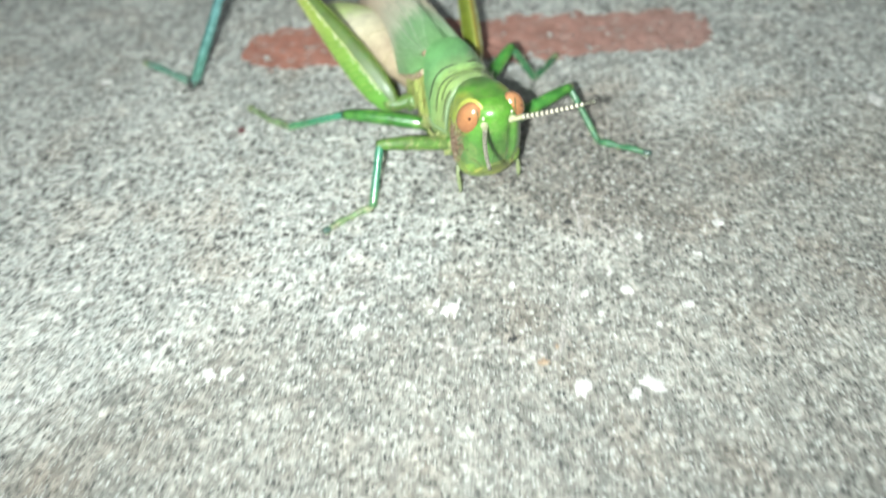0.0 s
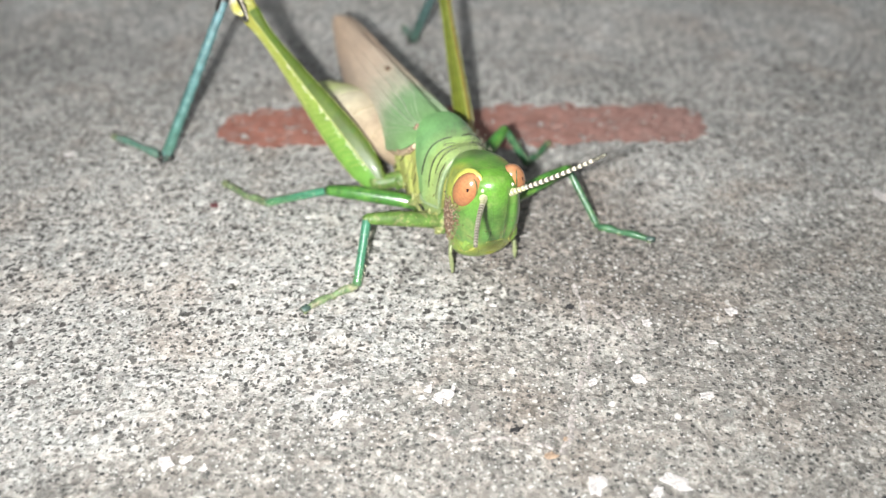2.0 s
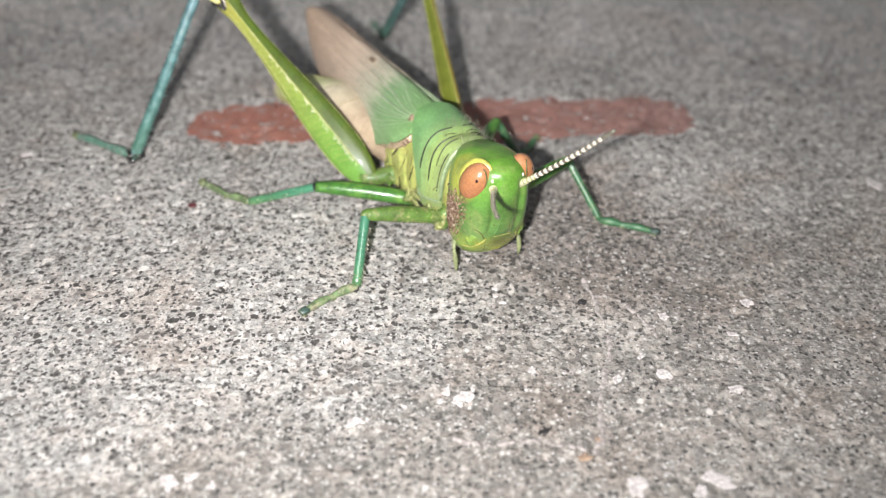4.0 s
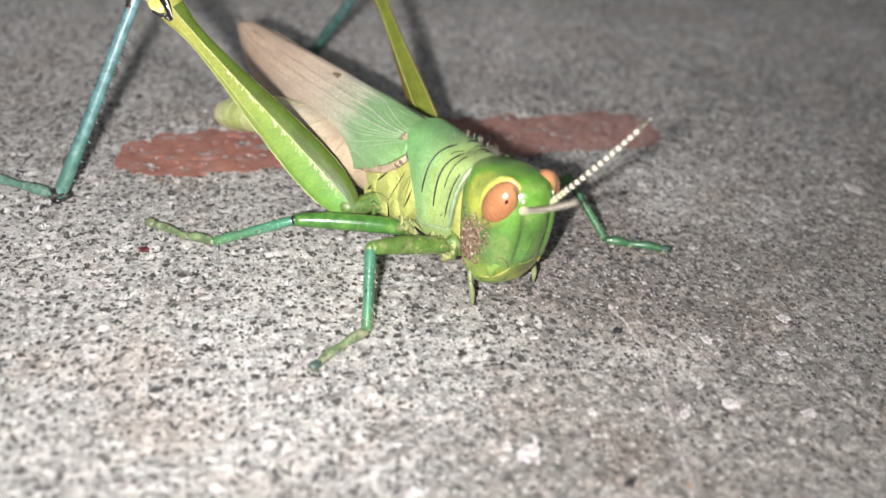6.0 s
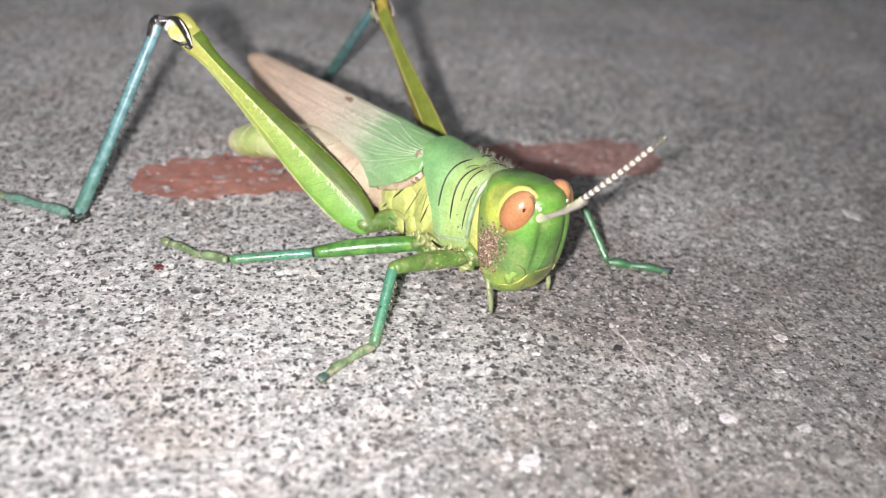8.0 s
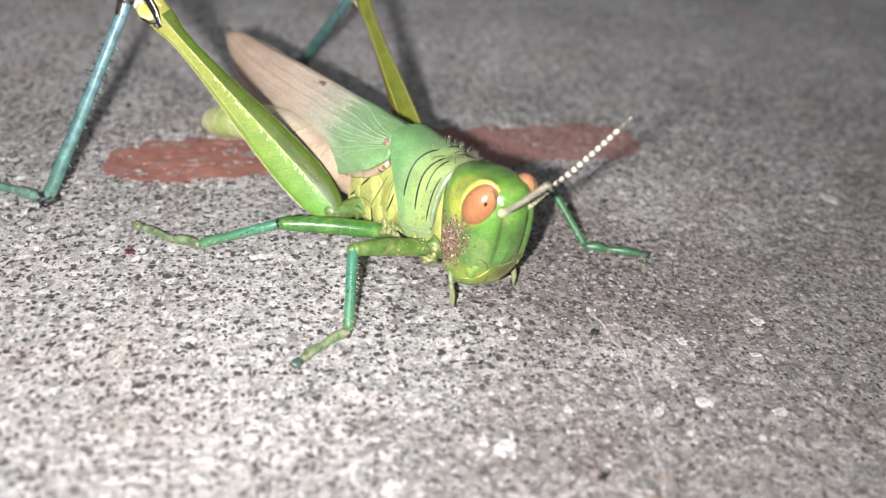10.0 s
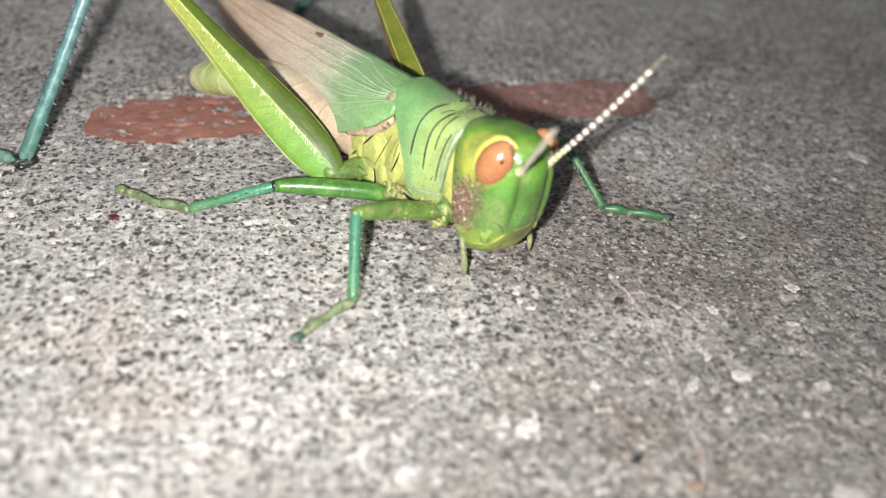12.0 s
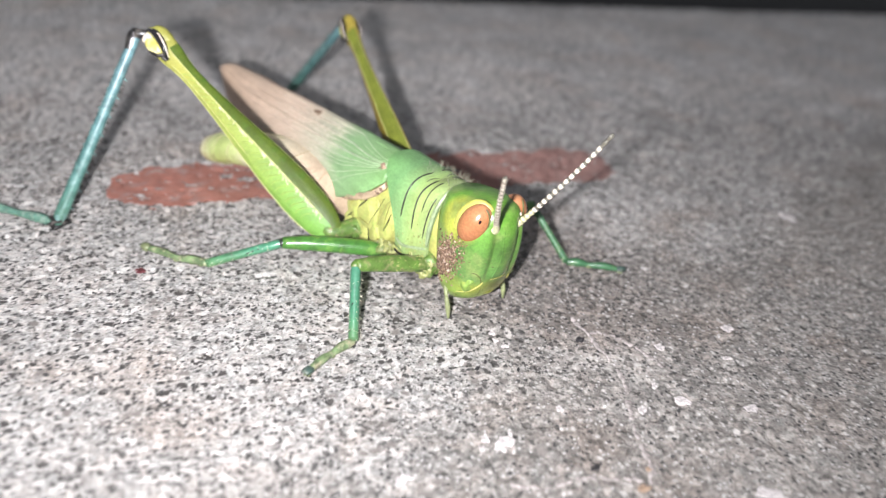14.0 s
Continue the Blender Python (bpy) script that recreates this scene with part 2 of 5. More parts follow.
    b2 = nodes.new("ShaderNodeBump")
    b2.invert = True
    b2.inputs["Strength"].default_value, b2.inputs["Distance"].default_value = 0.8, 0.0005
    links.new(heights[0], b2.inputs["Height"])
    links.new(b1.outputs[0], b2.inputs["Normal"])
    links.new(b2.outputs[0], p.inputs["Normal"])
    return m


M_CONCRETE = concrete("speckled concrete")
# near-black colour stands in for ground that the light does not reach
M_LOWER = plain("unlit ground black", (0.012, 0.011, 0.01), 0.8, 0.4, 40)
M_RED = skin("red paint", [(0.0, (0.47, 0.2, 0.145)), (0.45, (0.46, 0.22, 0.17)), (1.0, (0.44, 0.27, 0.235))], (1, 0, 0), -0.045, 0.05, rough=0.85, mottle=0.3, scale=200, fine=1500, tint=(0.4, 0.27, 0.235), coat=0.0, bump=0.3)
M_WHITE = plain("white mortar", (0.8, 0.8, 0.78), 0.85, 0.4, 1800)
M_VEINSTONE = plain("pale lime", (0.55, 0.53, 0.5), 0.9, 0.6, 1600)
M_OCHRE = plain("ochre stone", (0.5, 0.37, 0.25), 0.8, 0.4, 700)
M_DARKSTONE = plain("dark stone", (0.03, 0.03, 0.032), 0.7)
M_REDCHIP = plain("dark red chip", (0.12, 0.02, 0.025), 0.6)
M_HEAD = skin("head shell", [(0.0, (0.4, 0.43, 0.04)), (0.3, (0.34, 0.41, 0.04)), (0.42, (0.1, 0.27, 0.05)), (0.7, (0.095, 0.27, 0.03)), (1.0, (0.12, 0.34, 0.02))], (0, 0, 1), 0.0, 0.019, rough=0.32, coat=0.5, bump=0.15, mottle=0.6, scale=210, tint=(0.19, 0.3, 0.07), zone=((0, 1.1, -0.7), -0.0052, -0.0022, (0.24, 0.36, 0.055)), halo=([(-0.0042, 0.0022, 0.0158), (0.0042, 0.0022, 0.0158)], 0.0027, 0.0039, (0.4, 0.48, 0.05)))
M_JAW = skin("jaw shell", [(0, (0.38, 0.43, 0.045))], rough=0.32, mottle=0.4, scale=300, tint=(0.27, 0.38, 0.05), coat=0.25)
M_ORBIT = plain("yellow eye rim", (0.42, 0.47, 0.07), 0.4, 0.25, 500)
M_EYE = skin("orange compound eye", [(0.0, (0.38, 0.14, 0.045)), (0.5, (0.43, 0.19, 0.07)), (1.0, (0.46, 0.22, 0.1))], (0, 0, 1), 0.013, 0.021, rough=0.22, mottle=0.18, scale=300, bump=0.05, coat=0.4)
M_PUPIL = plain("dark eye spot", (0.03, 0.008, 0.006), 0.15, 0.1)
M_PRON = skin("pronotum shell", [(0.0, (0.33, 0.48, 0.22)), (0.1, (0.33, 0.49, 0.18)), (0.3, (0.35, 0.52, 0.14)), (0.5, (0.24, 0.46, 0.16)), (0.66, (0.17, 0.4, 0.14)), (1.0, (0.16, 0.4, 0.12))], (0, 1, 0), 0.006, 0.022, rough=0.34, mottle=0.22, bump=0.3)
M_RIM = plain("pale blue-green rim", (0.3, 0.43, 0.22), 0.4, 0.35, 500)
M_BLACK = plain("black line", (0.012, 0.012, 0.01), 0.4, 0.1)
M_THORAX = skin("thorax shell", [(0, (0.5, 0.54, 0.13))], rough=0.45, mottle=0.3, tint=(0.36, 0.46, 0.11))
M_PLATE = skin("yellow-green plate", [(0, (0.6, 0.67, 0.17))], rough=0.32, mottle=0.4, scale=420, tint=(0.42, 0.6, 0.12), coat=0.35)
M_HINGE = skin("peach hinge skin", [(0, (0.56, 0.45, 0.29))], rough=0.5, mottle=0.5, scale=500, tint=(0.36, 0.25, 0.14))
M_BROWN = skin("brown hinge skin", [(0, (0.24, 0.16, 0.1))], rough=0.7, mottle=0.5, scale=900)
M_ABD = skin("abdomen shell", [(0.0, (0.5, 0.4, 0.26)), (0.2, (0.58, 0.48, 0.33)), (0.36, (0.74, 0.67, 0.46)), (0.5, (0.82, 0.8, 0.57)), (0.62, (0.6, 0.74, 0.28)), (0.78, (0.5, 0.68, 0.18)), (0.9, (0.7, 0.78, 0.4)), (1.0, (0.92, 0.9, 0.74))], (0, 1, 0), 0.028, 0.064, rough=0.45, mottle=0.2)
M_WING = skin("leathery wing", [(0.0, (0.2, 0.43, 0.14)), (0.2, (0.25, 0.47, 0.21)), (0.34, (0.5, 0.53, 0.39)), (0.5, (0.66, 0.55, 0.42)), (1.0, (0.64, 0.49, 0.34))], (-0.25, 0.97, 0.06), 0.020, 0.076, rough=0.42, mottle=0.22, scale=700, wobble=0.2, stretch=(1, 0.25, 1), bump=0.5)
M_KNOB = skin("tan wing knob", [(0, (0.42, 0.3, 0.2))], rough=0.5, mottle=0.5, scale=900, tint=(0.24, 0.2, 0.08))
M_CROSSVEIN = plain("whitish cross vein", (0.72, 0.69, 0.55), 0.45, 0.2)
M_VEIN = skin("pale wing vein", [(0.0, (0.34, 0.54, 0.28)), (0.25, (0.46, 0.6, 0.4)), (0.45, (0.64, 0.6, 0.45)), (1.0, (0.62, 0.49, 0.35))], (0, 1, 0), 0.022, 0.06, rough=0.4)
M_FEMUR = skin("hind thigh shell", [(0.0, (0.12, 0.38, 0.04)), (0.3, (0.17, 0.38, 0.045)), (0.65, (0.27, 0.36, 0.055)), (1.0, (0.33, 0.35, 0.055))], (-0.455, 0.735, 0.5), 0.021, 0.062, rough=0.48, mottle=0.2, scale=380, coat=0.05, bump=0.4)
M_FEMUR2 = skin("far hind thigh shell", [(0.0, (0.2, 0.27, 0.02)), (0.3, (0.32, 0.27, 0.015)), (0.65, (0.36, 0.28, 0.015)), (1.0, (0.36, 0.3, 0.03))], (0.2, 0.89, 0.42), 0.021, 0.068, rough=0.38, mottle=0.28, scale=380, coat=0.15, bump=0.4)
M_RIDGE = plain("pale ridge", (0.46, 0.52, 0.16), 0.3, 0.3)
M_OLIVE = skin("olive upper thigh", [(0, (0.075, 0.13, 0.004))], rough=0.45, mottle=0.3, coat=0.05, tint=(0.055, 0.125, 0.006))
M_DEEPGREEN = skin("dark green thigh face", [(0, (0.17, 0.22, 0.015))], rough=0.45, mottle=0.3, coat=0.05)
M_LEG = skin("green leg shell", [(0, (0.06, 0.24, 0.03))], rough=0.32, mottle=0.5, coat=0.3, tint=(0.14, 0.33, 0.04))
M_LEGDULL = skin("dull green leg shell", [(0, (0.11, 0.24, 0.03))], rough=0.5, mottle=0.5, scale=600, coat=0.05, tint=(0.27, 0.27, 0.12))
M_TEAL = skin("blue-green shin", [(0.0, (0.09, 0.26, 0.17)), (0.4, (0.08, 0.23, 0.21)), (1.0, (0.12, 0.27, 0.3))], (0, 0, 1), 0.0, 0.026, rough=0.4, mottle=0.5, scale=500, coat=0.1, tint=(0.16, 0.32, 0.3))
M_SHIN = skin("sea-green shin", [(0.0, (0.12, 0.28, 0.09)), (0.45, (0.055, 0.26, 0.14)), (1.0, (0.06, 0.27, 0.16))], (0, 0, 1), 0.0, 0.009, rough=0.3, mottle=0.3, coat=0.3)
# shaded version of the green shin: the far legs' shade is in this colour
M_SHADEDSHIN = skin("shaded green shin", [(0, (0.05, 0.19, 0.08))], rough=0.4, mottle=0.45, scale=700, coat=0.12, tint=(0.12, 0.26, 0.1))
M_CRUST = skin("pale lumpy skin", [(0, (0.37, 0.42, 0.14))], rough=0.5, mottle=0.5, scale=900, tint=(0.26, 0.34, 0.07))
M_SEGMENT = plain("tan segment edge", (0.42, 0.36, 0.2), 0.6, 0.3)
M_CREASE = skin("olive crease", [(0, (0.42, 0.42, 0.1))], rough=0.6, mottle=0.5, scale=900)
M_HINDFOOT = skin("blue-green foot", [(0, (0.12, 0.3, 0.22))], rough=0.35, mottle=0.45, scale=700, tint=(0.3, 0.42, 0.34))
M_WHITEHAIR = plain("white bristle", (0.66, 0.68, 0.5), 0.4, 0.1)
M_PAD = skin("pale foot pad", [(0, (0.22, 0.28, 0.13))], rough=0.4, mottle=0.4, scale=1200)
M_DARKPAD = skin("dark blue-green pad", [(0, (0.06, 0.12, 0.1))], rough=0.4, mottle=0.5, scale=900, tint=(0.16, 0.2, 0.15))
M_FOOT = skin("pale green foot", [(0, (0.2, 0.33, 0.14))], rough=0.4, mottle=0.7, scale=700, tint=(0.44, 0.42, 0.28))
M_KNEEYELLOW = skin("yellow knee patch", [(0, (0.58, 0.56, 0.1))], rough=0.35, mottle=0.25, scale=500, tint=(0.72, 0.72, 0.45))
M_SOOT = skin("black knee", [(0, (0.018, 0.018, 0.018))], rough=0.35, mottle=0.5, tint=(0.16, 0.15, 0.13))
M_PALEBAND = plain("cream antenna band", (0.72, 0.68, 0.55), 0.4, 0.1)
M_DARKBAND = plain("dark antenna band", (0.12, 0.12, 0.09), 0.4, 0.1)
M_SCAPE = plain("pale green antenna base", (0.5, 0.52, 0.3), 0.4, 0.2)
M_HAIR = plain("pale bristle", (0.22, 0.24, 0.16), 0.5, 0.1)


def crumbs(name):
    m, nodes, links, p = mat_base(name)
    tone = ramp(nodes, [(0.0, (0.055, 0.028, 0.02)), (0.4, (0.125, 0.074, 0.045)), (0.75, (0.2, 0.13, 0.08)), (0.95, (0.3, 0.22, 0.16)), (1.0, (0.5, 0.44, 0.36))])
    links.new(nodes.new("ShaderNodeNewGeometry").outputs["Random Per Island"], tone.inputs[0])
    links.new(tone.outputs[0], p.inputs["Base Color"])
    p.inputs["Roughness"].default_value = 0.9
    return m


M_DIRT = crumbs("brown crumb")

# ------------------------------------------------------------------ mesh tools (all lengths in centimetres)


def finish(name, verts, faces, material, smooth=True):
    me = bpy.data.meshes.new(name)
    me.from_pydata([tuple(c * CM for c in v) for v in verts], [], faces)
    for m in (material if isinstance(material, (list, tuple)) else [material]):
        me.materials.append(m)
    me.polygons.foreach_set("use_smooth", [smooth] * len(me.polygons))
    me.update()
    return me


def part(name, geo, material, parent, label=""):
    ob = new(name, finish(name, geo[0], geo[1], material))
    if len(geo) > 2:
        ob.data.polygons.foreach_set("material_index", geo[2])
    ob.parent = parent
    return tagged(ob, label)


def join(*geos):
    v, f, k = [], [], []
    for g in geos:
        o = len(v)
        v += list(g[0])
        f += [tuple(i + o for i in q) for q in g[1]]
        k += list(g[2]) if len(g) > 2 else [0] * len(g[1])
    return v, f, k


def spline(rows, n):
    """Catmull-Rom through rows of numbers, n values in all."""
    a = np.array(rows, float)
    a = np.vstack([2 * a[0] - a[1], a, 2 * a[-1] - a[-2]])
    out = []
    for u in np.linspace(0, len(rows) - 1 - 1e-9, n):
        i = int(u)
        t = u - i
        p0, p1, p2, p3 = a[i : i + 4]
        out.append(0.5 * (2 * p1 + (p2 - p0) * t + (2 * p0 - 5 * p1 + 4 * p2 - p3) * t * t + (3 * p1 - p0 - 3 * p2 + p3) * t**3))
    return np.array(out)


def rings(rows, cap=True):
    """Quads over equal closed rings of points."""
    n = len(rows[0])
    v = [tuple(p) for r in rows for p in r]
    f = [(i * n + j, i * n + (j + 1) % n, (i + 1) * n + (j + 1) % n, (i + 1) * n + j) for i in range(len(rows) - 1) for j in range(n)]
    if cap:
        for k, flip in ((0, True), (len(rows) - 1, False)):
            v.append(tuple(np.mean(np.array(rows[k]), axis=0)))
            c = len(v) - 1
            f += [((k * n + (j + 1) % n, k * n + j, c) if flip else (k * n + j, k * n + (j + 1) % n, c)) for j in range(n)]
    return v, f


def tube(points, radii, n=12, steps=24, flat=1.0, up=(0, 0, 1)):
    """A smooth limb through points; radii along it; flat: how wide it is across up's side."""
    rows = spline([(*p, r) for p, r in zip(points, radii)], steps)
    out = []
    for i, row in enumerate(rows):
        d = rows[min(i + 1, steps - 1)][:3] - rows[max(i - 1, 0)][:3]
        d = d / np.linalg.norm(d)
        s = np.cross(d, up)
        s = s / (np.linalg.norm(s) + 1e-9)
        w = np.cross(s, d)
        r = max(row[3], 0.002)
        out.append([row[:3] + r * flat * math.cos(a) * s + r * math.sin(a) * w for a in np.linspace(0, 2 * math.pi, n, endpoint=False)])
    return rings(out)


def line(points, r=0.012, n=6, steps=16):
    return tube(points, [r * 0.5] + [r] * (len(points) - 2) + [r * 0.5], n, steps)


def blob(centre, radii, axes=None, n=14, m=10, rough=0.0, seed=0, power=1.0):
    """A rounded lump; axes: three directions."""
    ax = np.array(axes if axes is not None else np.eye(3), float)
    c = np.array(centre, float)
    out = []
    for i in range(1, m):
        th = math.pi * i / m
        ring = []
        for j in range(n):
            ph = 2 * math.pi * j / n
            d = np.array([math.sin(th) * math.cos(ph), math.sin(th) * math.sin(ph), math.cos(th)])
            d = np.sign(d) * np.abs(d) ** power
            k = 1 + rough * noise.noise(Vector(d * 1.7) + Vector((seed * 7.3, seed * 3.1, 0)))
            ring.append(c + k * (d * np.array(radii)) @ ax)
        out.append(ring)
    return rings(out)


def value_noise(x, y, seed):
    xi, yi = np.floor(x).astype(np.int64), np.floor(y).astype(np.int64)
    fx, fy = x - xi, y - yi
    fx, fy = fx * fx * (3 - 2 * fx), fy * fy * (3 - 2 * fy)

    def h(a, b):
        k = (a * 374761393 + b * 668265263 + seed * 974634777) & 0xFFFFFFFF
        k = ((k ^ (k >> 13)) * 1274126177) & 0xFFFFFFFF
        return ((k ^ (k >> 16)) & 0xFFFF) / 65535.0

    return (h(xi, yi) * (1 - fx) + h(xi + 1, yi) * fx) * (1 - fy) + (h(xi, yi + 1) * (1 - fx) + h(xi + 1, yi + 1) * fx) * fy


def ground_height(x, y):
    """Height of the slab in centimetres: slow waves, sand, and small sharp pits."""
    x, y = np.asarray(x, float), np.asarray(y, float)
    z = 0.03 * (value_noise(x * 0.5, y * 0.5, 1) - 0.5) + 0.012 * (value_noise(x * 6, y * 6, 3) - 0.5) + 0.008 * (value_noise(x * 17, y * 17, 4) - 0.5)
    pit = value_noise(x * 9.5 + 0.6 * value_noise(x * 14, y * 14, 8), y * 9.5, 5)
    return z - 0.035 * np.clip((pit - 0.76) / 0.12, 0, 1)


# ------------------------------------------------------------------ ground
def axis_steps(lo, fine_lo, fine_hi, hi, step):
    mid = list(np.arange(fine_lo, fine_hi, step))
    left, right, s, p = [], [], step, fine_lo
    while p > lo:
        s *= 1.09
        p -= s
        left.append(max(p, lo))
    s, p = step, mid[-1]
    while p < hi:
        s *= 1.09
        p += s
        right.append(min(p, hi))
    return np.array(left[::-1] + mid + right)


def make_ground():
    xs, ys = axis_steps(-40000, -6.6, 6.4, 40000, 0.036), axis_steps(-40000, -8.6, 3.2, 16.7, 0.036)
    gx, gy = np.meshgrid(xs, ys)
    gz = ground_height(gx, gy)
    edge = np.clip((gy - 15.3 - 0.2 * value_noise(gx * 0.8, gy * 0.1, 12)) / 1.3, 0, 1)
    gz = gz - 0.6 * edge**2
    nx, ny = len(xs), len(ys)
    verts = np.stack([gx.ravel(), gy.ravel(), gz.ravel()], 1)
    last = (ny - 1) * nx
    drop = verts[last:].copy()
    drop[:, 2], drop[:, 1] = -17.0, drop[:, 1] + 0.05
    verts = np.vstack([verts, drop])
    i, j = np.meshgrid(np.arange(ny), np.arange(nx - 1), indexing="ij")
    a = (i * nx + j).ravel()
    quads = np.stack([a, a + 1, a + nx + 1, a + nx], 1)
    me = bpy.data.meshes.new("ground")
    me.from_pydata((verts * CM).tolist(), [], quads.tolist())
    me.polygons.foreach_set("use_smooth", [True] * len(me.polygons))
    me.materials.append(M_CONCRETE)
    me.update()
    ob = new("ground", me)
    tagged(ob, "pitted grey concrete slab with dark sand grains", "ground", kind="structure")
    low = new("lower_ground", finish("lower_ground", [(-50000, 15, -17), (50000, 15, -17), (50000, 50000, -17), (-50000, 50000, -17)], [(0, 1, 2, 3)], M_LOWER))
    tagged(low, "bare ground below the slab's far edge, coloured near-black as unlit", "ground", kind="structure")


def stripe_sdf(x, y):
    ax, ay, bx, by = -4.35, 1.2, 3.85, 1.78
    dx, dy = bx - ax, by - ay
    t = np.clip(((x - ax) * dx + (y - ay) * dy) / (dx * dx + dy * dy), 0, 1)
    return np.hypot(x - ax - t * dx, y - ay - t * dy) - 0.86


def make_stripe():
    """Old red paint, worn through in flakes, that follows the slab's relief."""
    step = 0.045
    xs, ys = np.arange(-5.6, 5.1, step), np.arange(0.0, 3.0, step)
    gx, gy = np.meshgrid(xs, ys)
    d = stripe_sdf(gx, gy) + 0.34 * (value_noise(gx * 1.6, gy * 2.2, 21) - 0.5) + 0.22 * (value_noise(gx * 6, gy * 6, 22) - 0.5)
    wear = 0.6 * value_noise(gx * 3.2, gy * 9, 23) + 0.4 * value_noise(gx * 11, gy * 17, 24)
    bare = 0.3 * np.exp(-(((gx + 3.1) / 0.9) ** 2 + ((gy - 1.55) / 0.3) ** 2)) + 0.12 * np.exp(-(((gx - 2.6) / 1.0) ** 2 + ((gy - 1.7) / 0.3) ** 2))
    keep = (d < 0) & (wear < 0.7 - bare + 0.25 * np.clip(-d - 0.05, 0, 0.5))
    gz = ground_height(gx, gy) + 0.012
    stripe = new("red_paint_stripe")
    tagged(stripe, "worn brick-red paint stripe with rounded ends on concrete", "paint stripe")
    keep[-1, :] = keep[:, -1] = False
    todo = {(i, j) for i, j in zip(*np.nonzero(keep))}
    pieces = []
    while todo:
        # gather the cells that hang together
        start = min(todo)
        todo.discard(start)
        piece, edge = [start], [start]
        while edge:
            i, j = edge.pop()
            for q in ((i + 1, j), (i - 1, j), (i, j + 1), (i, j - 1)):
                if q in todo:
                    todo.discard(q)
                    piece.append(q)
                    edge.append(q)
        pieces.append(piece)
    pieces.sort(key=len, reverse=True)
    for n, piece in enumerate(p for p in pieces if len(p) > 2):
        idx, verts, faces = {}, [], []
        for i, j in sorted(piece):
            quad = []
            for q in ((i, j), (i, j + 1), (i + 1, j + 1), (i + 1, j)):
                if q not in idx:
                    idx[q] = len(verts)
                    jx, jy = 0.018 * math.sin(q[0] * 12.9 + q[1] * 78.2), 0.018 * math.sin(q[0] * 39.3 + q[1] * 11.1)
                    verts.append((gx[q] + jx, gy[q] + jy, gz[q]))
                quad.append(idx[q])
            faces.append(tuple(quad))
        part("paint_layer" if n == 0 else "paint_flake", (verts, faces), M_RED, stripe)


def chip(name, x, y, r, h, material, label, seed, squash=0.7, turn=0.0):
    """A flat angular shard with a broken edge, half sunk into the slab."""
    rng = random.Random(seed)
    n = rng.choice((11, 13, 15))
    out = []
    for i in range(n):
        a = 2 * math.pi * (i + rng.uniform(-0.3, 0.3)) / n
        k = r * rng.uniform(0.5, 1.15)
        px, py = k * math.cos(a), k * squash * math.sin(a)
        out.append((px * math.cos(turn) - py * math.sin(turn), px * math.sin(turn) + py * math.cos(turn)))
    top = max(float(ground_height(x + px * q, y + py * q)) for px, py in out for q in (0.0, 0.5, 1.0))
    loops = [[(px * q, py * q, top + z + h * 0.3 * rng.uniform(-1, 1) * (q < 1)) for px, py in out] for q, z in ((1.0, -0.06), (1.0, h * 0.5), (0.82, h), (0.4, h))]
    ob = new(name, finish(name, *rings(loops), material, smooth=False))
    ob.location = (x * CM, y * CM, 0)
    return tagged(ob, label, "chip")


def make_chips():
    white = "small white mortar fleck stuck to the concrete"
    flecks = ((-0.29, -6.23, 0.14), (-0.52, -6.12, 0.1), (-0.4, -6.34, 0.08), (-0.62, -6.3, 0.07), (-0.2, -6.1, 0.05), (-1.67, -6.65, 0.12), (0.6, -5.73, 0.08), (0.35, -4.3, 0.06), (0.27, -3.95, 0.07), (0.25, -4.15, 0.05),
              (3.21, -6.08, 0.13), (7.33, -0.82, 0.22), (7.4, 13.6, 0.26), (8.2, 8.7, 0.16), (13.8, 9.3, 0.22), (9.0, 10.1, 0.2), (14.7, 10.4, 0.2), (5.2, 8.2, 0.16), (1.58, -7.66, 0.18), (2.55, -7.6, 0.2), (2.3, -7.75, 0.12), (-3.69, -7.57, 0.14), (-3.45, -7.5, 0.1), (-3.2, -7.62, 0.08), (-7.82, 0.05, 0.12), (1.7, -5.9, 0.09), (2.35, -5.8, 0.12), (3.9, -4.3, 0.13), (2.62, -4.6, 0.1), (3.5, -5.0, 0.07), (2.1, -5.45, 0.07))
    for k, (x, y, r) in enumerate(flecks):
        chip("mortar_fleck", x, y, r, 0.012, M_WHITE, white, k, 0.7, k * 1.3)["group"] = "white flecks on the slab"
    chip("ochre_stone", 1.05, -7.23, 0.11, 0.012, M_OCHRE, "ochre stone grain set in the concrete", 31)
    chip("ochre_stone", 1.28, -6.95, 0.07, 0.01, M_OCHRE, "ochre stone grain set in the concrete", 32)
    for k, (x, y, r) in enumerate(((1.51, -4.26, 0.075), (0.64, -6.82, 0.085), (-0.2, -4.75, 0.06), (0.35, -4.85, 0.05), (-0.05, -4.62, 0.045))):
        chip("dark_stone", x, y, r, 0.015, M_DARKSTONE, "dark angular stone grain in the concrete", 40 + k, 0.6, 0.4 * k)["group"] = "dark stone grains in the slab"
    chip("red_chip", -4.55, -1.68, 0.1, 0.015, M_REDCHIP, "dark red chip lying on the concrete", 35)


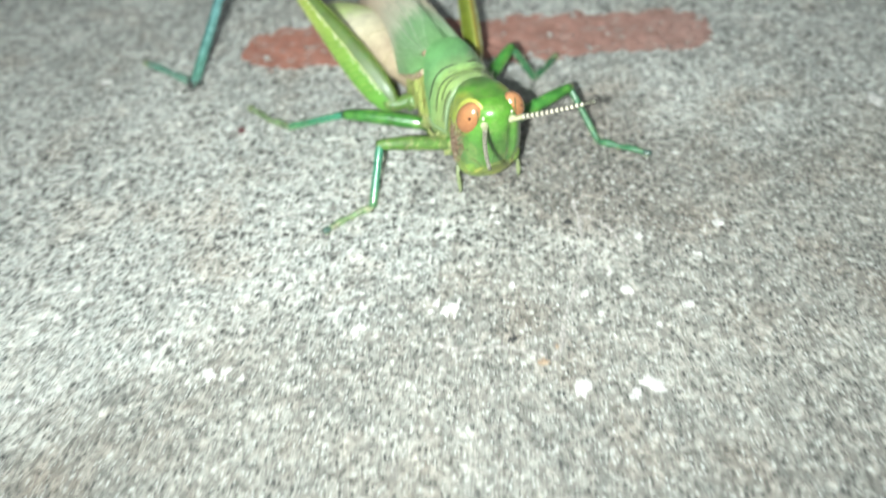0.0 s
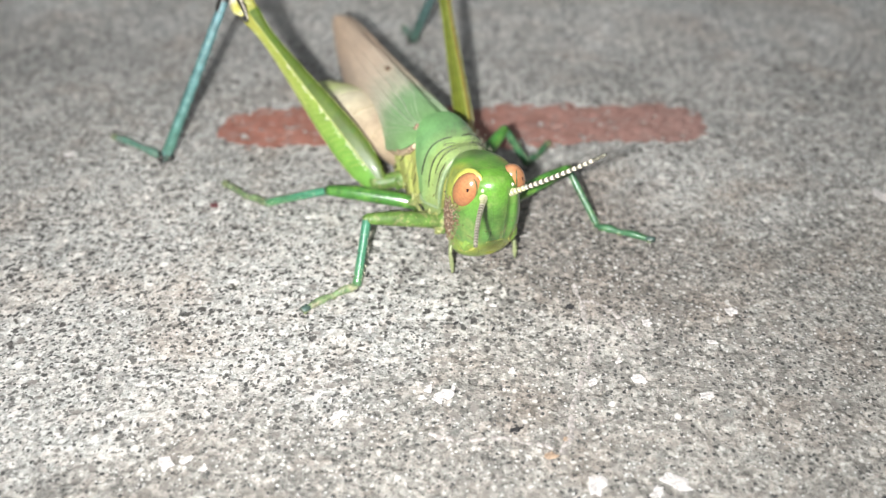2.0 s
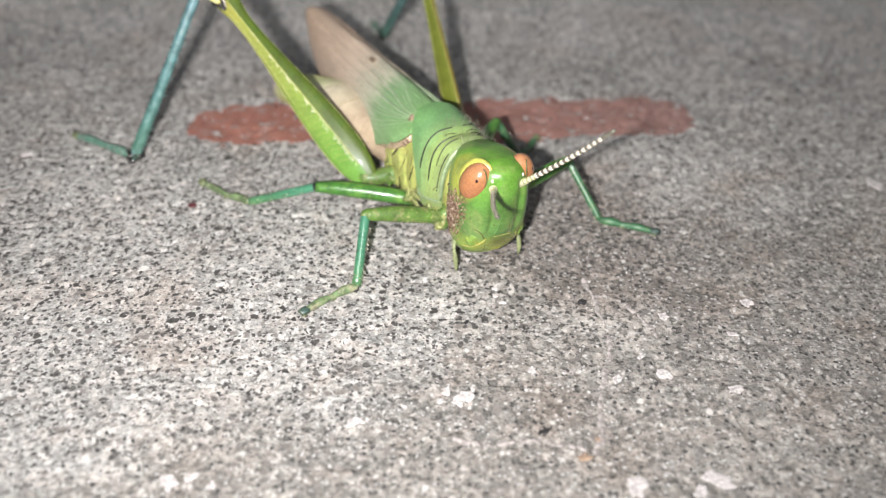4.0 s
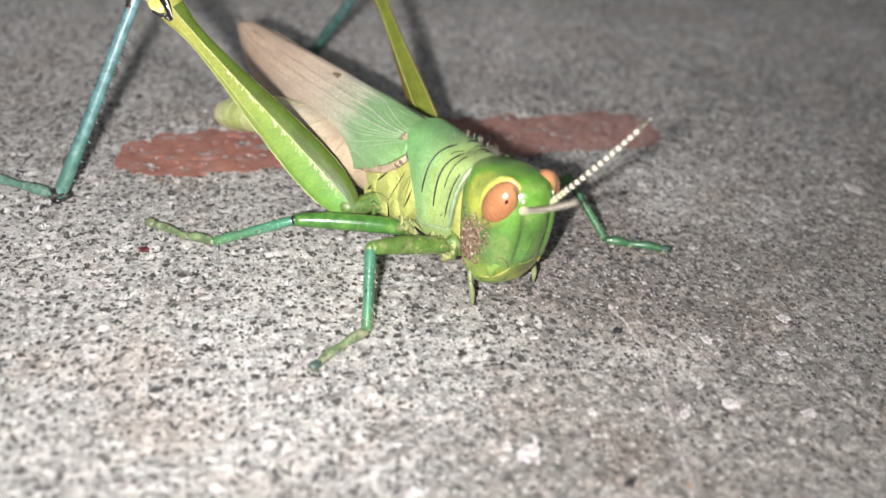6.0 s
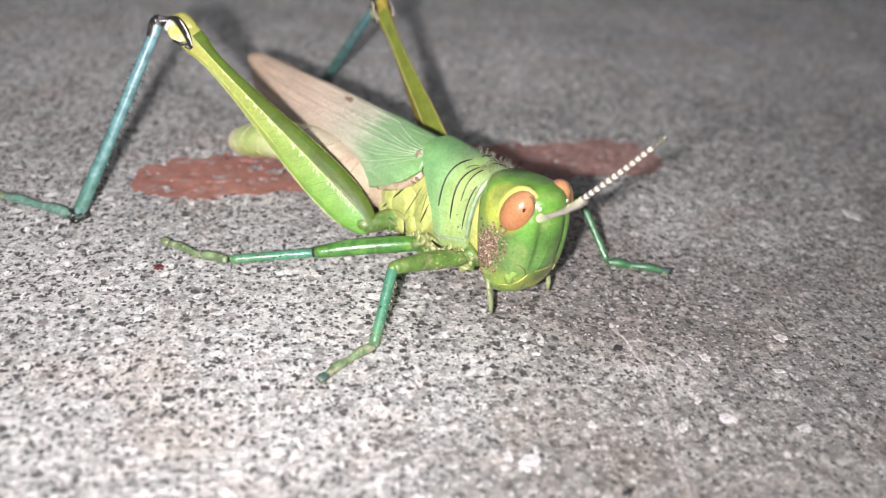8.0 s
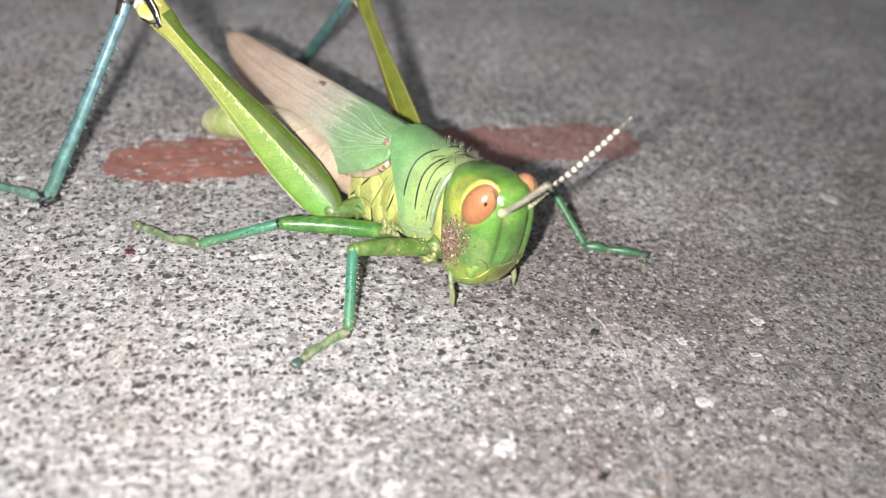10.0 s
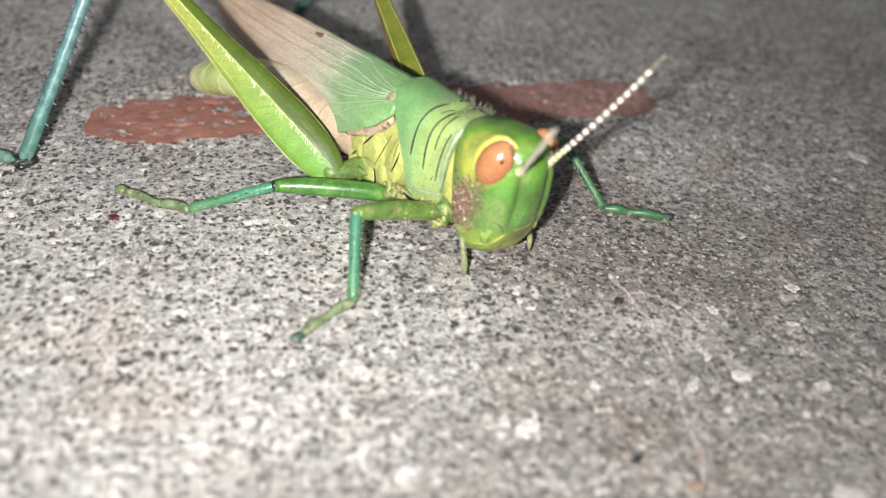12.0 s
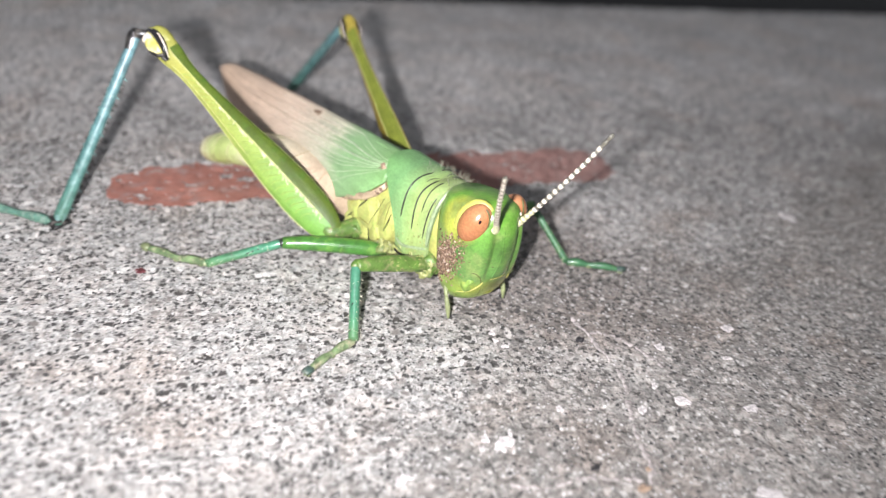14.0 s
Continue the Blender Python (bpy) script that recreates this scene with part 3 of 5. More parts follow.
def make_veins():
    """Pale lime veins that run over the slab."""
    for path, w in (([(1.62, -3.7), (1.65, -3.97), (1.73, -4.75), (1.73, -5.28), (1.5, -5.93), (1.41, -6.36), (1.33, -6.84), (1.2, -7.2)], 0.05), ([(-0.48, -6.93), (-0.13, -7.04), (0.29, -6.99), (0.87, -7.04), (1.1, -7.1)], 0.05), ([(1.7, -4.1), (1.98, -4.19), (2.25, -4.59), (2.46, -5.06)], 0.06)):
        rows = spline(path, 90)
        verts, faces = [], []
        for i, (x, y) in enumerate(rows):
            tx, ty = rows[min(i + 1, 89)] - rows[max(i - 1, 0)]
            n = math.hypot(tx, ty)
            k = w * (0.3 + 1.0 * float(value_noise(np.array(i * 0.41), np.array(w * 99), 41)))
            gap = float(value_noise(np.array(i * 0.27), np.array(w * 31), 43)) < 0.24
            jig = 0.09 * (float(value_noise(np.array(i * 0.33), np.array(w * 50), 42)) - 0.5)
            for e in (-1, -0.4, 0.4, 1):
                px, py = x - ty / n * (k * e + jig), y + tx / n * (k * e + jig)
                verts.append((px, py, float(ground_height(px, py)) + (-0.03 if gap else 0.012 if abs(e) < 0.5 else -0.006)))
            if i:
                o = 4 * i
                faces += [(o - 4 + c, o - 3 + c, o + 1 + c, o + c) for c in range(3)]
        tagged(new("lime_vein", finish("lime_vein", verts, faces, M_VEINSTONE)), "pale lime vein running across the concrete", "vein", "lime veins on the slab")


make_ground()
make_veins()
make_stripe()
make_chips()

# ------------------------------------------------------------------ grasshopper
# Its own space: x to its left, y towards its tail, z up, in centimetres from the ground below its eyes.
hopper = new("grasshopper")
hopper.matrix_basis = pose(0.0026, -0.0347, 0, 0, 0, 24.2)
tagged(hopper, "large bright green grasshopper with orange eyes standing on concrete", "grasshopper")
BODY_PARTS, LEGS = [], []


def body_part(*a):
    ob = part(*a)
    BODY_PARTS.append(ob)
    return ob


def ring_xy(z, w, yf, yb, n=40, e=0.95):
    """A horizontal section: half-width w, from front yf to back yb."""
    mid, half = (yf + yb) / 2, (yb - yf) / 2
    out = []
    for a in np.linspace(0, 2 * math.pi, n, endpoint=False):
        c, s = math.cos(a), math.sin(a)
        out.append((w * math.copysign(abs(c) ** e, c), mid + half * math.copysign(abs(s) ** e, s), z))
    return out


HEAD_SECTIONS = [
    (0.25, 0.2, 0.24, 0.5), (0.29, 0.36, 0.1, 0.58), (0.38, 0.46, -0.02, 0.66), (0.54, 0.53, -0.13, 0.74), (0.8, 0.565, -0.24, 0.82),
    (1.1, 0.565, -0.32, 0.88), (1.4, 0.535, -0.36, 0.92), (1.58, 0.49, -0.355, 0.93), (1.72, 0.455, -0.33, 0.91), (1.83, 0.39, -0.26, 0.86), (1.905, 0.25, -0.11, 0.74),
]


def nod(p):
    """The crown slopes down towards the neck, and the face has its ridge."""
    p = np.array(p, float)
    if p[1] < 0.3:  # a flat ridge runs down the face, with a shallow groove on each side of it
        x, z = abs(p[0]), p[2]
        fade = min(max((z - 0.72) / 0.2, 0.0), 1.0) * min(max((1.75 - z) / 0.25, 0.0), 1.0) * min((0.3 - p[1]) / 0.3, 1.0)
        p[1] += fade * (0.05 * math.exp(-(((x - 0.2) / 0.055) ** 2)) - 0.015 * math.exp(-((x / 0.1) ** 4)) - 0.02 * math.exp(-(((x - 0.34) / 0.07) ** 2)))
    p[2] -= 0.09 * (p[1] - 0.0) * min(max((p[2] - 1.2) / 0.5, 0.0), 1.0)
    return p


def head_front(x, z, up=0.0):
    """A point on the face at x, z."""
    rows = np.array(HEAD_SECTIONS)
    w, yf, yb = (np.interp(z, rows[:, 0], rows[:, k]) for k in (1, 2, 3))
    mid, half = (yf + yb) / 2, (yb - yf) / 2
    c = min(abs(x) / w, 1.0) ** (1 / 0.95)
    return nod([x, mid - (half + up) * max(1 - c * c, 0.0) ** 0.475, z])


def make_head():
    rows = spline(HEAD_SECTIONS, 48)
    head = part("head", rings([[nod(p) for p in ring_xy(z, max(w, 0.03), yf, yb, 96)] for z, w, yf, yb in rows]), M_HEAD, hopper, "glossy green head with yellowish mouthparts")
    for s in (-1, 1):
        out = np.array([s * 0.86, -0.5, 0.1])
        out = out / np.linalg.norm(out)
        tall = np.array([s * -0.2, -0.42, 0.9])
        tall = tall - out * (tall @ out)
        tall = tall / np.linalg.norm(tall)
        axes = [out, np.cross(tall, out), tall]
        c = np.array([s * 0.345, 0.025, 1.62])
        if s < 0:
            part("eye_rim", blob(c + out * 0.0 + np.array([0.0, 0.02, 0.0]), (0.085, 0.265, 0.36), axes, 36, 16), M_ORBIT, head, "yellow rim round the eye")
        part("eye", blob(c + out * 0.02, (0.2, 0.215, 0.315), axes, 30, 18), M_EYE, head, "glossy orange compound eye")
        part("eye_spot", blob(c + out * 0.19 + tall * 0.125 - axes[1] * 0.06 * s, (0.01, 0.022, 0.036), axes, 12, 8), M_PUPIL, head, "dark spot in the eye")
        inner = -s * axes[1]
        part("eye_line", line([c + out * 0.11 + inner * 0.2 * math.cos(q) + tall * 0.3 * math.sin(q) for q in np.linspace(0.35, 1.5, 8)], 0.011, 6, 24), M_SUTURE, head, "thin dark line along the eye")
        b = head_front(s * 0.22, 1.58)
        part("antenna_socket", blob(b + np.array([0, 0.03, 0]), (0.075, 0.07, 0.075), None, 14, 10), M_SCAPE, head)
        part("ocellus", blob(head_front(s * 0.24, 1.7), (0.025, 0.02, 0.03), None, 10, 8), M_PALEBAND, head)
        # jaw and cheek plates
        m0 = head_front(s * 0.4, 0.72) + np.array([-s * 0.03, 0.1, 0.0])
        part("mandible", blob(m0, (0.11, 0.125, 0.17), None, 26, 16, 0.3, 3), M_MANDIBLE, head, "green jaw with a yellow edge")
        part("jaw_edge", line([head_front(s * x, z, 0.02) for x, z in ((0.47, 0.5), (0.41, 0.53), (0.34, 0.58), (0.28, 0.66), (0.25, 0.73))], 0.012, 6, 24), M_JAWEDGE, head)
        part("jaw_groove", line([head_front(s * x, z, 0.008) for x, z in ((0.42, 0.9), (0.38, 0.89), (0.33, 0.84), (0.29, 0.77), (0.26, 0.7))], 0.007, 6, 28), M_SUTURE, head)
        part("cheek_groove", line([head_front(s * x, z, 0.004) for x, z in ((0.23, 0.64), (0.22, 0.58), (0.21, 0.52), (0.2, 0.46), (0.17, 0.4))], 0.006), M_SUTURE, head)
        part("face_ridge", line([head_front(s * x, z, -0.012) for x, z in ((0.07, 1.72), (0.11, 1.5), (0.09, 1.2), (0.1, 0.95), (0.12, 0.84), (0.13, 0.79))], 0.02, 8, 24), M_HEAD, head)
        for q in (0, 1):
            base = np.array([s * (0.46 - 0.16 * q), 0.42 - 0.1 * q, 0.58 - 0.06 * q])
            tipp = np.array([s * (0.54 - 0.28 * q), 0.14 - 0.02 * q, 0.07])
            knee = (base + tipp) / 2 + np.array([s * 0.05, -0.06, 0.06])
            if q == 0:
                part("palp", join(tube([base, (base + knee) / 2 + np.array([0, -0.02, 0]), knee], [0.03, 0.036, 0.028], 8, 8), tube([knee, (knee + tipp) / 2 + np.array([0, -0.015, 0]), tipp], [0.028, 0.04, 0.022], 8, 8), blob(tipp, (0.022, 0.022, 0.022), None, 8, 6)), M_PALP, head, "thin green mouth feeler")
    part("labrum", blob((0, 0.11, 0.48), (0.26, 0.2, 0.14), None, 20, 12, 0.1, 5), M_JAW, head, "yellow-green upper lip")
    part("clypeus", blob((0, -0.02, 0.67), (0.24, 0.115, 0.05), None, 20, 10, 0.05, 6), M_JAW, head)
    part("lip_groove", line([head_front(x, 0.77 - 0.25 * x * x, 0.004) for x in np.linspace(-0.15, 0.15, 9)], 0.006), M_CREASE, head)
    # crumbs of soil on the cheeks
    rng = random.Random(5)
    geo = []
    for k in range(1500):
        a, z = rng.gauss(0, 1), rng.gauss(0.98, 0.18)
        y = 0.33 + 0.13 * a + 0.25 * (0.95 - z)
        if not 0.55 < z < 1.4 or not -0.02 < y < 0.55:
            continue
        rows2 = np.array(HEAD_SECTIONS)
        w, yf, yb = (np.interp(z, rows2[:, 0], rows2[:, k2]) for k2 in (1, 2, 3))
        q = (y - (yf + yb) / 2) / ((yb - yf) / 2)
        x = w * max(1 - abs(q) ** 2.1, 0.0) ** 0.475
        r = rng.uniform(0.007, 0.019)
        geo.append(blob((-x, y, z), (r * rng.uniform(0.6, 1.3), r * rng.uniform(0.6, 1.3), r), None, 6, 4, 1.2, k))
    tagged(part("soil_crust", join(*geo), M_DIRT, head, "brown soil crumbs stuck to the cheek"), kind="stuff")
    geo = []
    for k in range(70):
        x, z = rng.choice((-1, 1, 1)) * rng.uniform(0.05, 0.5), rng.triangular(0.36, 1.35, 0.55)
        r = rng.uniform(0.004, 0.011)
        geo.append(blob(head_front(x, z), (r * rng.uniform(0.7, 1.8), r, r * rng.uniform(0.6, 1.2)), None, 6, 4, 1.2, k + 40))
    tagged(part("soil_speck", join(*geo), M_DIRT, head, "fine specks of soil on the face"), kind="stuff")
    return head


M_JAWEDGE = plain("pale yellow jaw edge", (0.52, 0.54, 0.12), 0.4, 0.25)
M_MANDIBLE = skin("green jaw shell", [(0, (0.2, 0.36, 0.05))], rough=0.34, mottle=0.3, coat=0.2, tint=(0.36, 0.42, 0.06))
M_SUTURE = plain("brownish groove", (0.11, 0.12, 0.025), 0.5, 0.4)
M_PALP = skin("palp", [(0, (0.26, 0.32, 0.14))], rough=0.4, mottle=0.3)
head = make_head()


def antenna(s):
    """Banded antenna along its own +z, from its socket."""
    n, length = 19, 2.0
    geo, z = [], 0.0
    prof = []
    for k in range(n):
        step = 0.07 + 0.05 * min(k / 7, 1)
        prof.append((z, step, k))
        z += step
    scale = length / z
    rows, mats = [], []
    for z0, step, k in prof:
        r = 0.046 if k < 2 else 0.041 - 0.015 * k / n
        for t, rr in ((0.0, 0.75), (0.07, 1.05), (0.62, 1.1), (0.68, 0.75), (0.86, 0.8)):
            rows.append((z0 + t * step, r * rr))
            pale = t in (0.0, 0.07) if k > 3 else True
            mats.append((2 if k < 4 else 0) if pale and k < n - (2 if s > 0 else 0) else 1)
    out = []
    for zz, r in rows:
        u = zz * scale
        bend = 0.05 * math.sin(u * 1.4)
        out.append([(r * math.cos(a) + bend * s, r * math.sin(a) - 0.3 * bend, u) for a in np.linspace(0, 2 * math.pi, 8, endpoint=False)])
    v, f = rings(out)
    k = [mats[i // 8] for i in range((len(out) - 1) * 8)] + [1] * 16
    ob = part("antenna", (v, f, k), [M_PALEBAND, M_DARKBAND, M_SCAPE], head, "antenna with black and cream bands")
    ob.location = Vector(head_front(s * 0.22, 1.58)) * CM
    return ob


ANTENNA_A, ANTENNA_B = antenna(-1), antenna(1)


# ---- pronotum
def pron_point(t, th, off=0.0):
    """t: front to back, th: 0 at one lower edge, pi at the other."""
    side = math.sin(th)
    yf = 0.8 - 0.1 * side
    yr = 1.42 + 0.74 * side**1.2
    y = yf + (yr - yf) * t
    w = 0.5 + 0.1 * min(t * 1.4, 1.0) + off
    zt = 1.78 + 0.03 * t - 0.035 * math.exp(-(((t - 0.3) / 0.06) ** 2)) + off
    zb = 0.74 - 0.12 * min(t * 1.6, 1) + 0.06 * max(t - 0.75, 0) * 4
    c = math.cos(th)
    return np.array([-w * math.copysign(abs(c) ** 0.72, c), y, zb + (zt - zb) * side**0.62])


def make_pronotum():
    rows = [[pron_point(t, th) for th in np.linspace(0.0, math.pi, 44)] for t in np.linspace(0, 1, 26)]
    inner = [[p + np.array([-0.03 * math.copysign(min(1, abs(p[0]) * 3), p[0]), 0, -0.03]) for p in r] for r in rows]
    loops = [r + q[::-1] for r, q in zip(rows, inner)]
    pron = body_part("pronotum", rings(loops, cap=False), M_PRON, hopper, "green saddle-shaped neck shield with black grooves")
    part("front_rim", line([pron_point(0.02, th, 0.004) for th in np.linspace(0.05, math.pi - 0.05, 22)], 0.034, 8, 60), M_RIM, pron)
    part("rear_rim", line([pron_point(0.99, th, -0.012) for th in np.linspace(0.05, math.pi - 0.05, 22)], 0.014, 8, 60), M_PRON, pron)
    part("lower_rim", line([pron_point(t, 0.03, 0.004) for t in np.linspace(0.03, 0.98, 10)], 0.024, 8, 30), M_RIM, pron)
    for flip in (0, 1):
        for y0, y1, a, b, bow, r in ((1.36, 1.3, 0.3, 1.5, 0.05, 0.013), (1.12, 1.1, 0.2, 1.45, 0.04, 0.013), (1.0, 0.97, 0.5, 1.4, 0.02, 0.009), (0.9, 0.84, 0.12, 0.9, 0.0, 0.01), (1.2, 1.16, 1.2, 1.5, 0.02, 0.006)):
            pts = []
            for u in np.linspace(0, 1, 12):
                th = a + (b - a) * u
                side = math.sin(th)
                yf, yr = 0.8 - 0.1 * side, 1.42 + 0.74 * side**1.2
                t0 = min((y0 + (y1 - y0) * u + bow * math.sin(u * 3.1) - yf) / (yr - yf), 0.95)
                pts.append(pron_point(t0, math.pi - th if flip else th, 0.002))
            part("black_groove", line(pts, r, 6, 36), M_BLACK, pron)
    rng = random.Random(9)
    geo = []
    for k in range(110):
        t, th = rng.uniform(0.02, 0.6), rng.gauss(math.pi / 2 + 0.3, 0.3)
        p = pron_point(t, min(max(th, 0.2), 2.9))
        d = np.array([rng.gauss(0.25, 0.3), rng.gauss(0, 0.3), 1.0])
        geo.append(tube([p - 0.01 * d, p + 0.05 * d, p + rng.uniform(0.06, 0.12) * d], [0.0022, 0.002, 0.001], 4, 4))
    tagged(part("bristle_fringe", join(*geo), M_HAIR, pron, "fine pale bristles"), kind="stuff")
    geo = []
    for k in range(70):
        t, th = abs(rng.gauss(0, 0.09)) + 0.015, rng.uniform(0.1, 1.7)
        if k % 3 == 0:
            t, th = rng.uniform(0.02, 0.95), abs(rng.gauss(0.05, 0.12))
        r = rng.uniform(0.005, 0.014)
        geo.append(blob(pron_point(min(t, 0.97), th, 0.004), (r, r * rng.uniform(0.7, 1.6), r), None, 6, 4, 1.1, k + 7))
    tagged(part("pale_crumb", join(*geo), M_CRUST, pron, "pale crumbs along the shield's edges"), kind="stuff")


make_pronotum()


# ---- thorax and abdomen
def ring_y(y, x0, w, zb, zt, n=32, e=0.8):
    out = []
    for a in np.linspace(0, 2 * math.pi, n, endpoint=False):
        c, s = math.cos(a), math.sin(a)
        out.append((x0 + w * math.copysign(abs(c) ** e, c), y, (zb + zt) / 2 + (zt - zb) / 2 * math.copysign(abs(s) ** e, s)))
    return out


def make_thorax():
    rows = spline([(0.55, 0.34, 0.45, 1.5), (0.9, 0.44, 0.35, 1.62), (1.5, 0.52, 0.28, 1.6), (2.2, 0.55, 0.28, 1.55), (2.9, 0.52, 0.36, 1.5), (3.3, 0.46, 0.45, 1.4)], 30)
    th = body_part("thorax", rings([ring_y(y, 0, w, zb, zt)[::-1] for y, w, zb, zt in rows]), M_THORAX, hopper, "yellow-green ridged thorax side")
    for s in (-1, 1):
        for x, y, z, ry, rz, tilt in ((0.49, 1.72, 0.92, 0.19, 0.42, -0.45), (0.51, 2.22, 0.88, 0.27, 0.36, -0.35), (0.51, 2.58, 0.82, 0.2, 0.24, -0.3), (0.49, 2.4, 0.5, 0.24, 0.22, 0.1), (0.48, 2.74, 0.55, 0.15, 0.24, -0.2), (0.5, 2.02, 0.55, 0.14, 0.2, -0.2), (0.42, 1.2, 0.5, 0.22, 0.17, 0)):
            part("side_plate", blob((s * x, y, z), (0.085, ry, rz), [(1, 0, 0), (0, math.cos(tilt), -math.sin(tilt)), (0, math.sin(tilt), math.cos(tilt))], 28, 18, 0.16, int(10 * y), 0.85), M_PLATE, th)
        for k, (x, y, z, ry, rz) in enumerate(((0.53, 1.93, 0.4, 0.13, 0.1), (0.55, 1.78, 0.47, 0.07, 0.13), (0.54, 1.62, 0.5, 0.09, 0.1), (0.53, 1.46, 0.5, 0.08, 0.1), (0.52, 1.3, 0.52, 0.09, 0.09), (0.5, 1.12, 0.54, 0.1, 0.1), (0.5, 0.94, 0.6, 0.1, 0.12), (0.47, 0.78, 0.58, 0.09, 0.13), (0.5, 0.86, 0.46, 0.1, 0.08))):
            part("hip_lump", blob((s * x, y, z), (0.08, ry, rz), None, 20, 14, 0.9, k + 3), M_CRUST, th)
        for r, pts in ((0.016, ((2.4, 0.88), (2.3, 0.98), (2.18, 1.1))), (0.015, ((2.68, 0.6), (2.62, 0.65), (2.57, 0.71))), (0.012, ((2.7, 0.41), (2.62, 0.39), (2.55, 0.34))), (0.013, ((2.12, 0.64), (2.09, 0.53), (2.12, 0.4), (2.26, 0.29), (2.45, 0.24))), (0.012, ((1.56, 1.12), (1.64, 0.94), (1.72, 0.77))), (0.014, ((1.84, 0.53), (1.835, 0.48), (1.83, 0.43))), (0.006, ((1.75, 1.3), (1.96, 0.95), (2.12, 0.69))), (0.03, ((1.43, 0.6), (1.3, 0.58), (1.2, 0.6)))):
            part("black_suture", line([(s * (0.605 - 0.2 * max(0.0, 0.5 - z)), y, z) for y, z in pts], 0.75 * r, 6, 12), M_BLACK, th)
        for pts in (((1.62, 1.25), (1.7, 1.0), (1.76, 0.76)), ((2.12, 0.69), (2.3, 0.7), (2.5, 0.64)), ((1.7, 0.6), (1.85, 0.56), (1.98, 0.44)), ((2.5, 1.02), (2.62, 0.85), (2.66, 0.7))):
            part("crease", line([(s * (0.592 - 0.22 * max(0.0, 0.55 - z)), y, z) for y, z in pts], 0.008, 6, 14), M_CREASE, th)
        hinge = spline([(0.52, 1.9, 1.42), (0.6, 2.02, 1.28), (0.64, 2.35, 1.08), (0.66, 2.75, 0.93), (0.6, 3.1, 0.92), (0.54, 3.6, 0.93), (0.48, 4.1, 0.95)], 60)
        rh = random.Random(12)
        loops, spots = [], []
        for k, (x, y, z) in enumerate(hinge):
            row = []
            for q in np.linspace(0, 2 * math.pi, 14, endpoint=False):
                n = 1 + 0.8 * noise.noise(Vector((y * 9, q * 1.3, s)))
                row.append((s * (x - 0.04 + 0.035 * n * math.cos(q)), y + 0.3 * 0.06 * n * math.sin(q), z + 0.046 * n * math.sin(q)))
            loops.append(row)
            if k in (5, 8, 30, 38, 40, 46):
                spots.append(blob((s * (x - 0.02), y + rh.uniform(-0.04, 0.04), z + rh.uniform(-0.02, 0.02)), (0.025, 0.06, 0.025), None, 14, 8, 0.6, k + 50))
        geo = [rings(loops)]
        hinge = part("wing_hinge", join(*geo), M_HINGE, th, "wrinkled peach skin at the wing's hinge")
        tagged(part("brown_blotch", join(*spots), M_BROWN, hinge), kind="stuff")
        rng = random.Random(3)
        geo = [blob((s * (0.42 + rng.uniform(0, 0.12)), rng.uniform(0.95, 2.3), rng.uniform(0.3, 0.62)), (0.014, 0.014, 0.012), None, 6, 4, 0.5, k) for k in range(45)] + [blob((s * (0.46 + rng.uniform(0, 0.12)), rng.uniform(0.72, 1.6), rng.uniform(0.42, 0.7)), (rng.uniform(0.03, 0.06), rng.uniform(0.04, 0.08), rng.uniform(0.03, 0.06)), None, 10, 7, 0.9, k + 99) for k in range(48)]
        tagged(part("pale_crust", join(*geo), M_CRUST, th, "pale yellow lumps and crumbs of skin"), kind="stuff")
    rows = spline([(2.7, -0.06, 0.48, 0.3, 1.15), (3.5, -0.38, 0.54, 0.48, 1.2), (4.4, -0.68, 0.55, 0.66, 1.24), (5.2, -0.91, 0.46, 0.56, 1.17), (5.8, -1.05, 0.37, 0.38, 1.0), (6.15, -1.16, 0.26, 0.34, 0.83), (6.36, -1.22, 0.1, 0.42, 0.66)], 90)
    loops = []
    for i, (y, x0, w, zb, zt) in enumerate(rows):
        k = 1 + 0.035 * (1 - ((i * 8 / 90) % 1.0)) if i < 86 else 1
        loops.append(ring_y(y, x0, max(w * k, 0.02), zb, zt, 28, 0.95)[::-1])
    abdomen = body_part("abdomen", rings(loops), M_ABD, hopper, "pale cream segmented abdomen")
    for k in range(1, 8):
        i = int(k * 90 / 8)
        part("segment_edge", line([loops[i][q] for q in range(2, 27, 2)], 0.008, 5, 40), M_SEGMENT, abdomen)


make_thorax()

# ---- wings
WING_ROWS = [  # y, upper edge x and z, shoulder x and z, lower edge x and z
    (1.95, 0.0, 1.76, 0.34, 1.66, 0.46, 1.45), (2.4, -0.06, 1.78, 0.46, 1.6, 0.62, 1.1), (2.8, -0.06, 1.775, 0.49, 1.58, 0.66, 0.91), (3.2, -0.06, 1.77, 0.51, 1.55, 0.66, 0.8), (4.2, -0.05, 1.73, 0.49, 1.5, 0.61, 0.76),
    (5.2, -0.04, 1.7, 0.45, 1.48, 0.56, 0.74), (6.2, 0.01, 1.66, 0.38, 1.48, 0.46, 0.7), (6.9, 0.01, 1.64, 0.32, 1.5, 0.36, 0.83), (7.35, 0.01, 1.62, 0.26, 1.5, 0.27, 1.0), (7.65, 0.05, 1.57, 0.19, 1.5, 0.19, 1.22), (7.77, 0.1, 1.5, 0.13, 1.48, 0.15, 1.4),
]


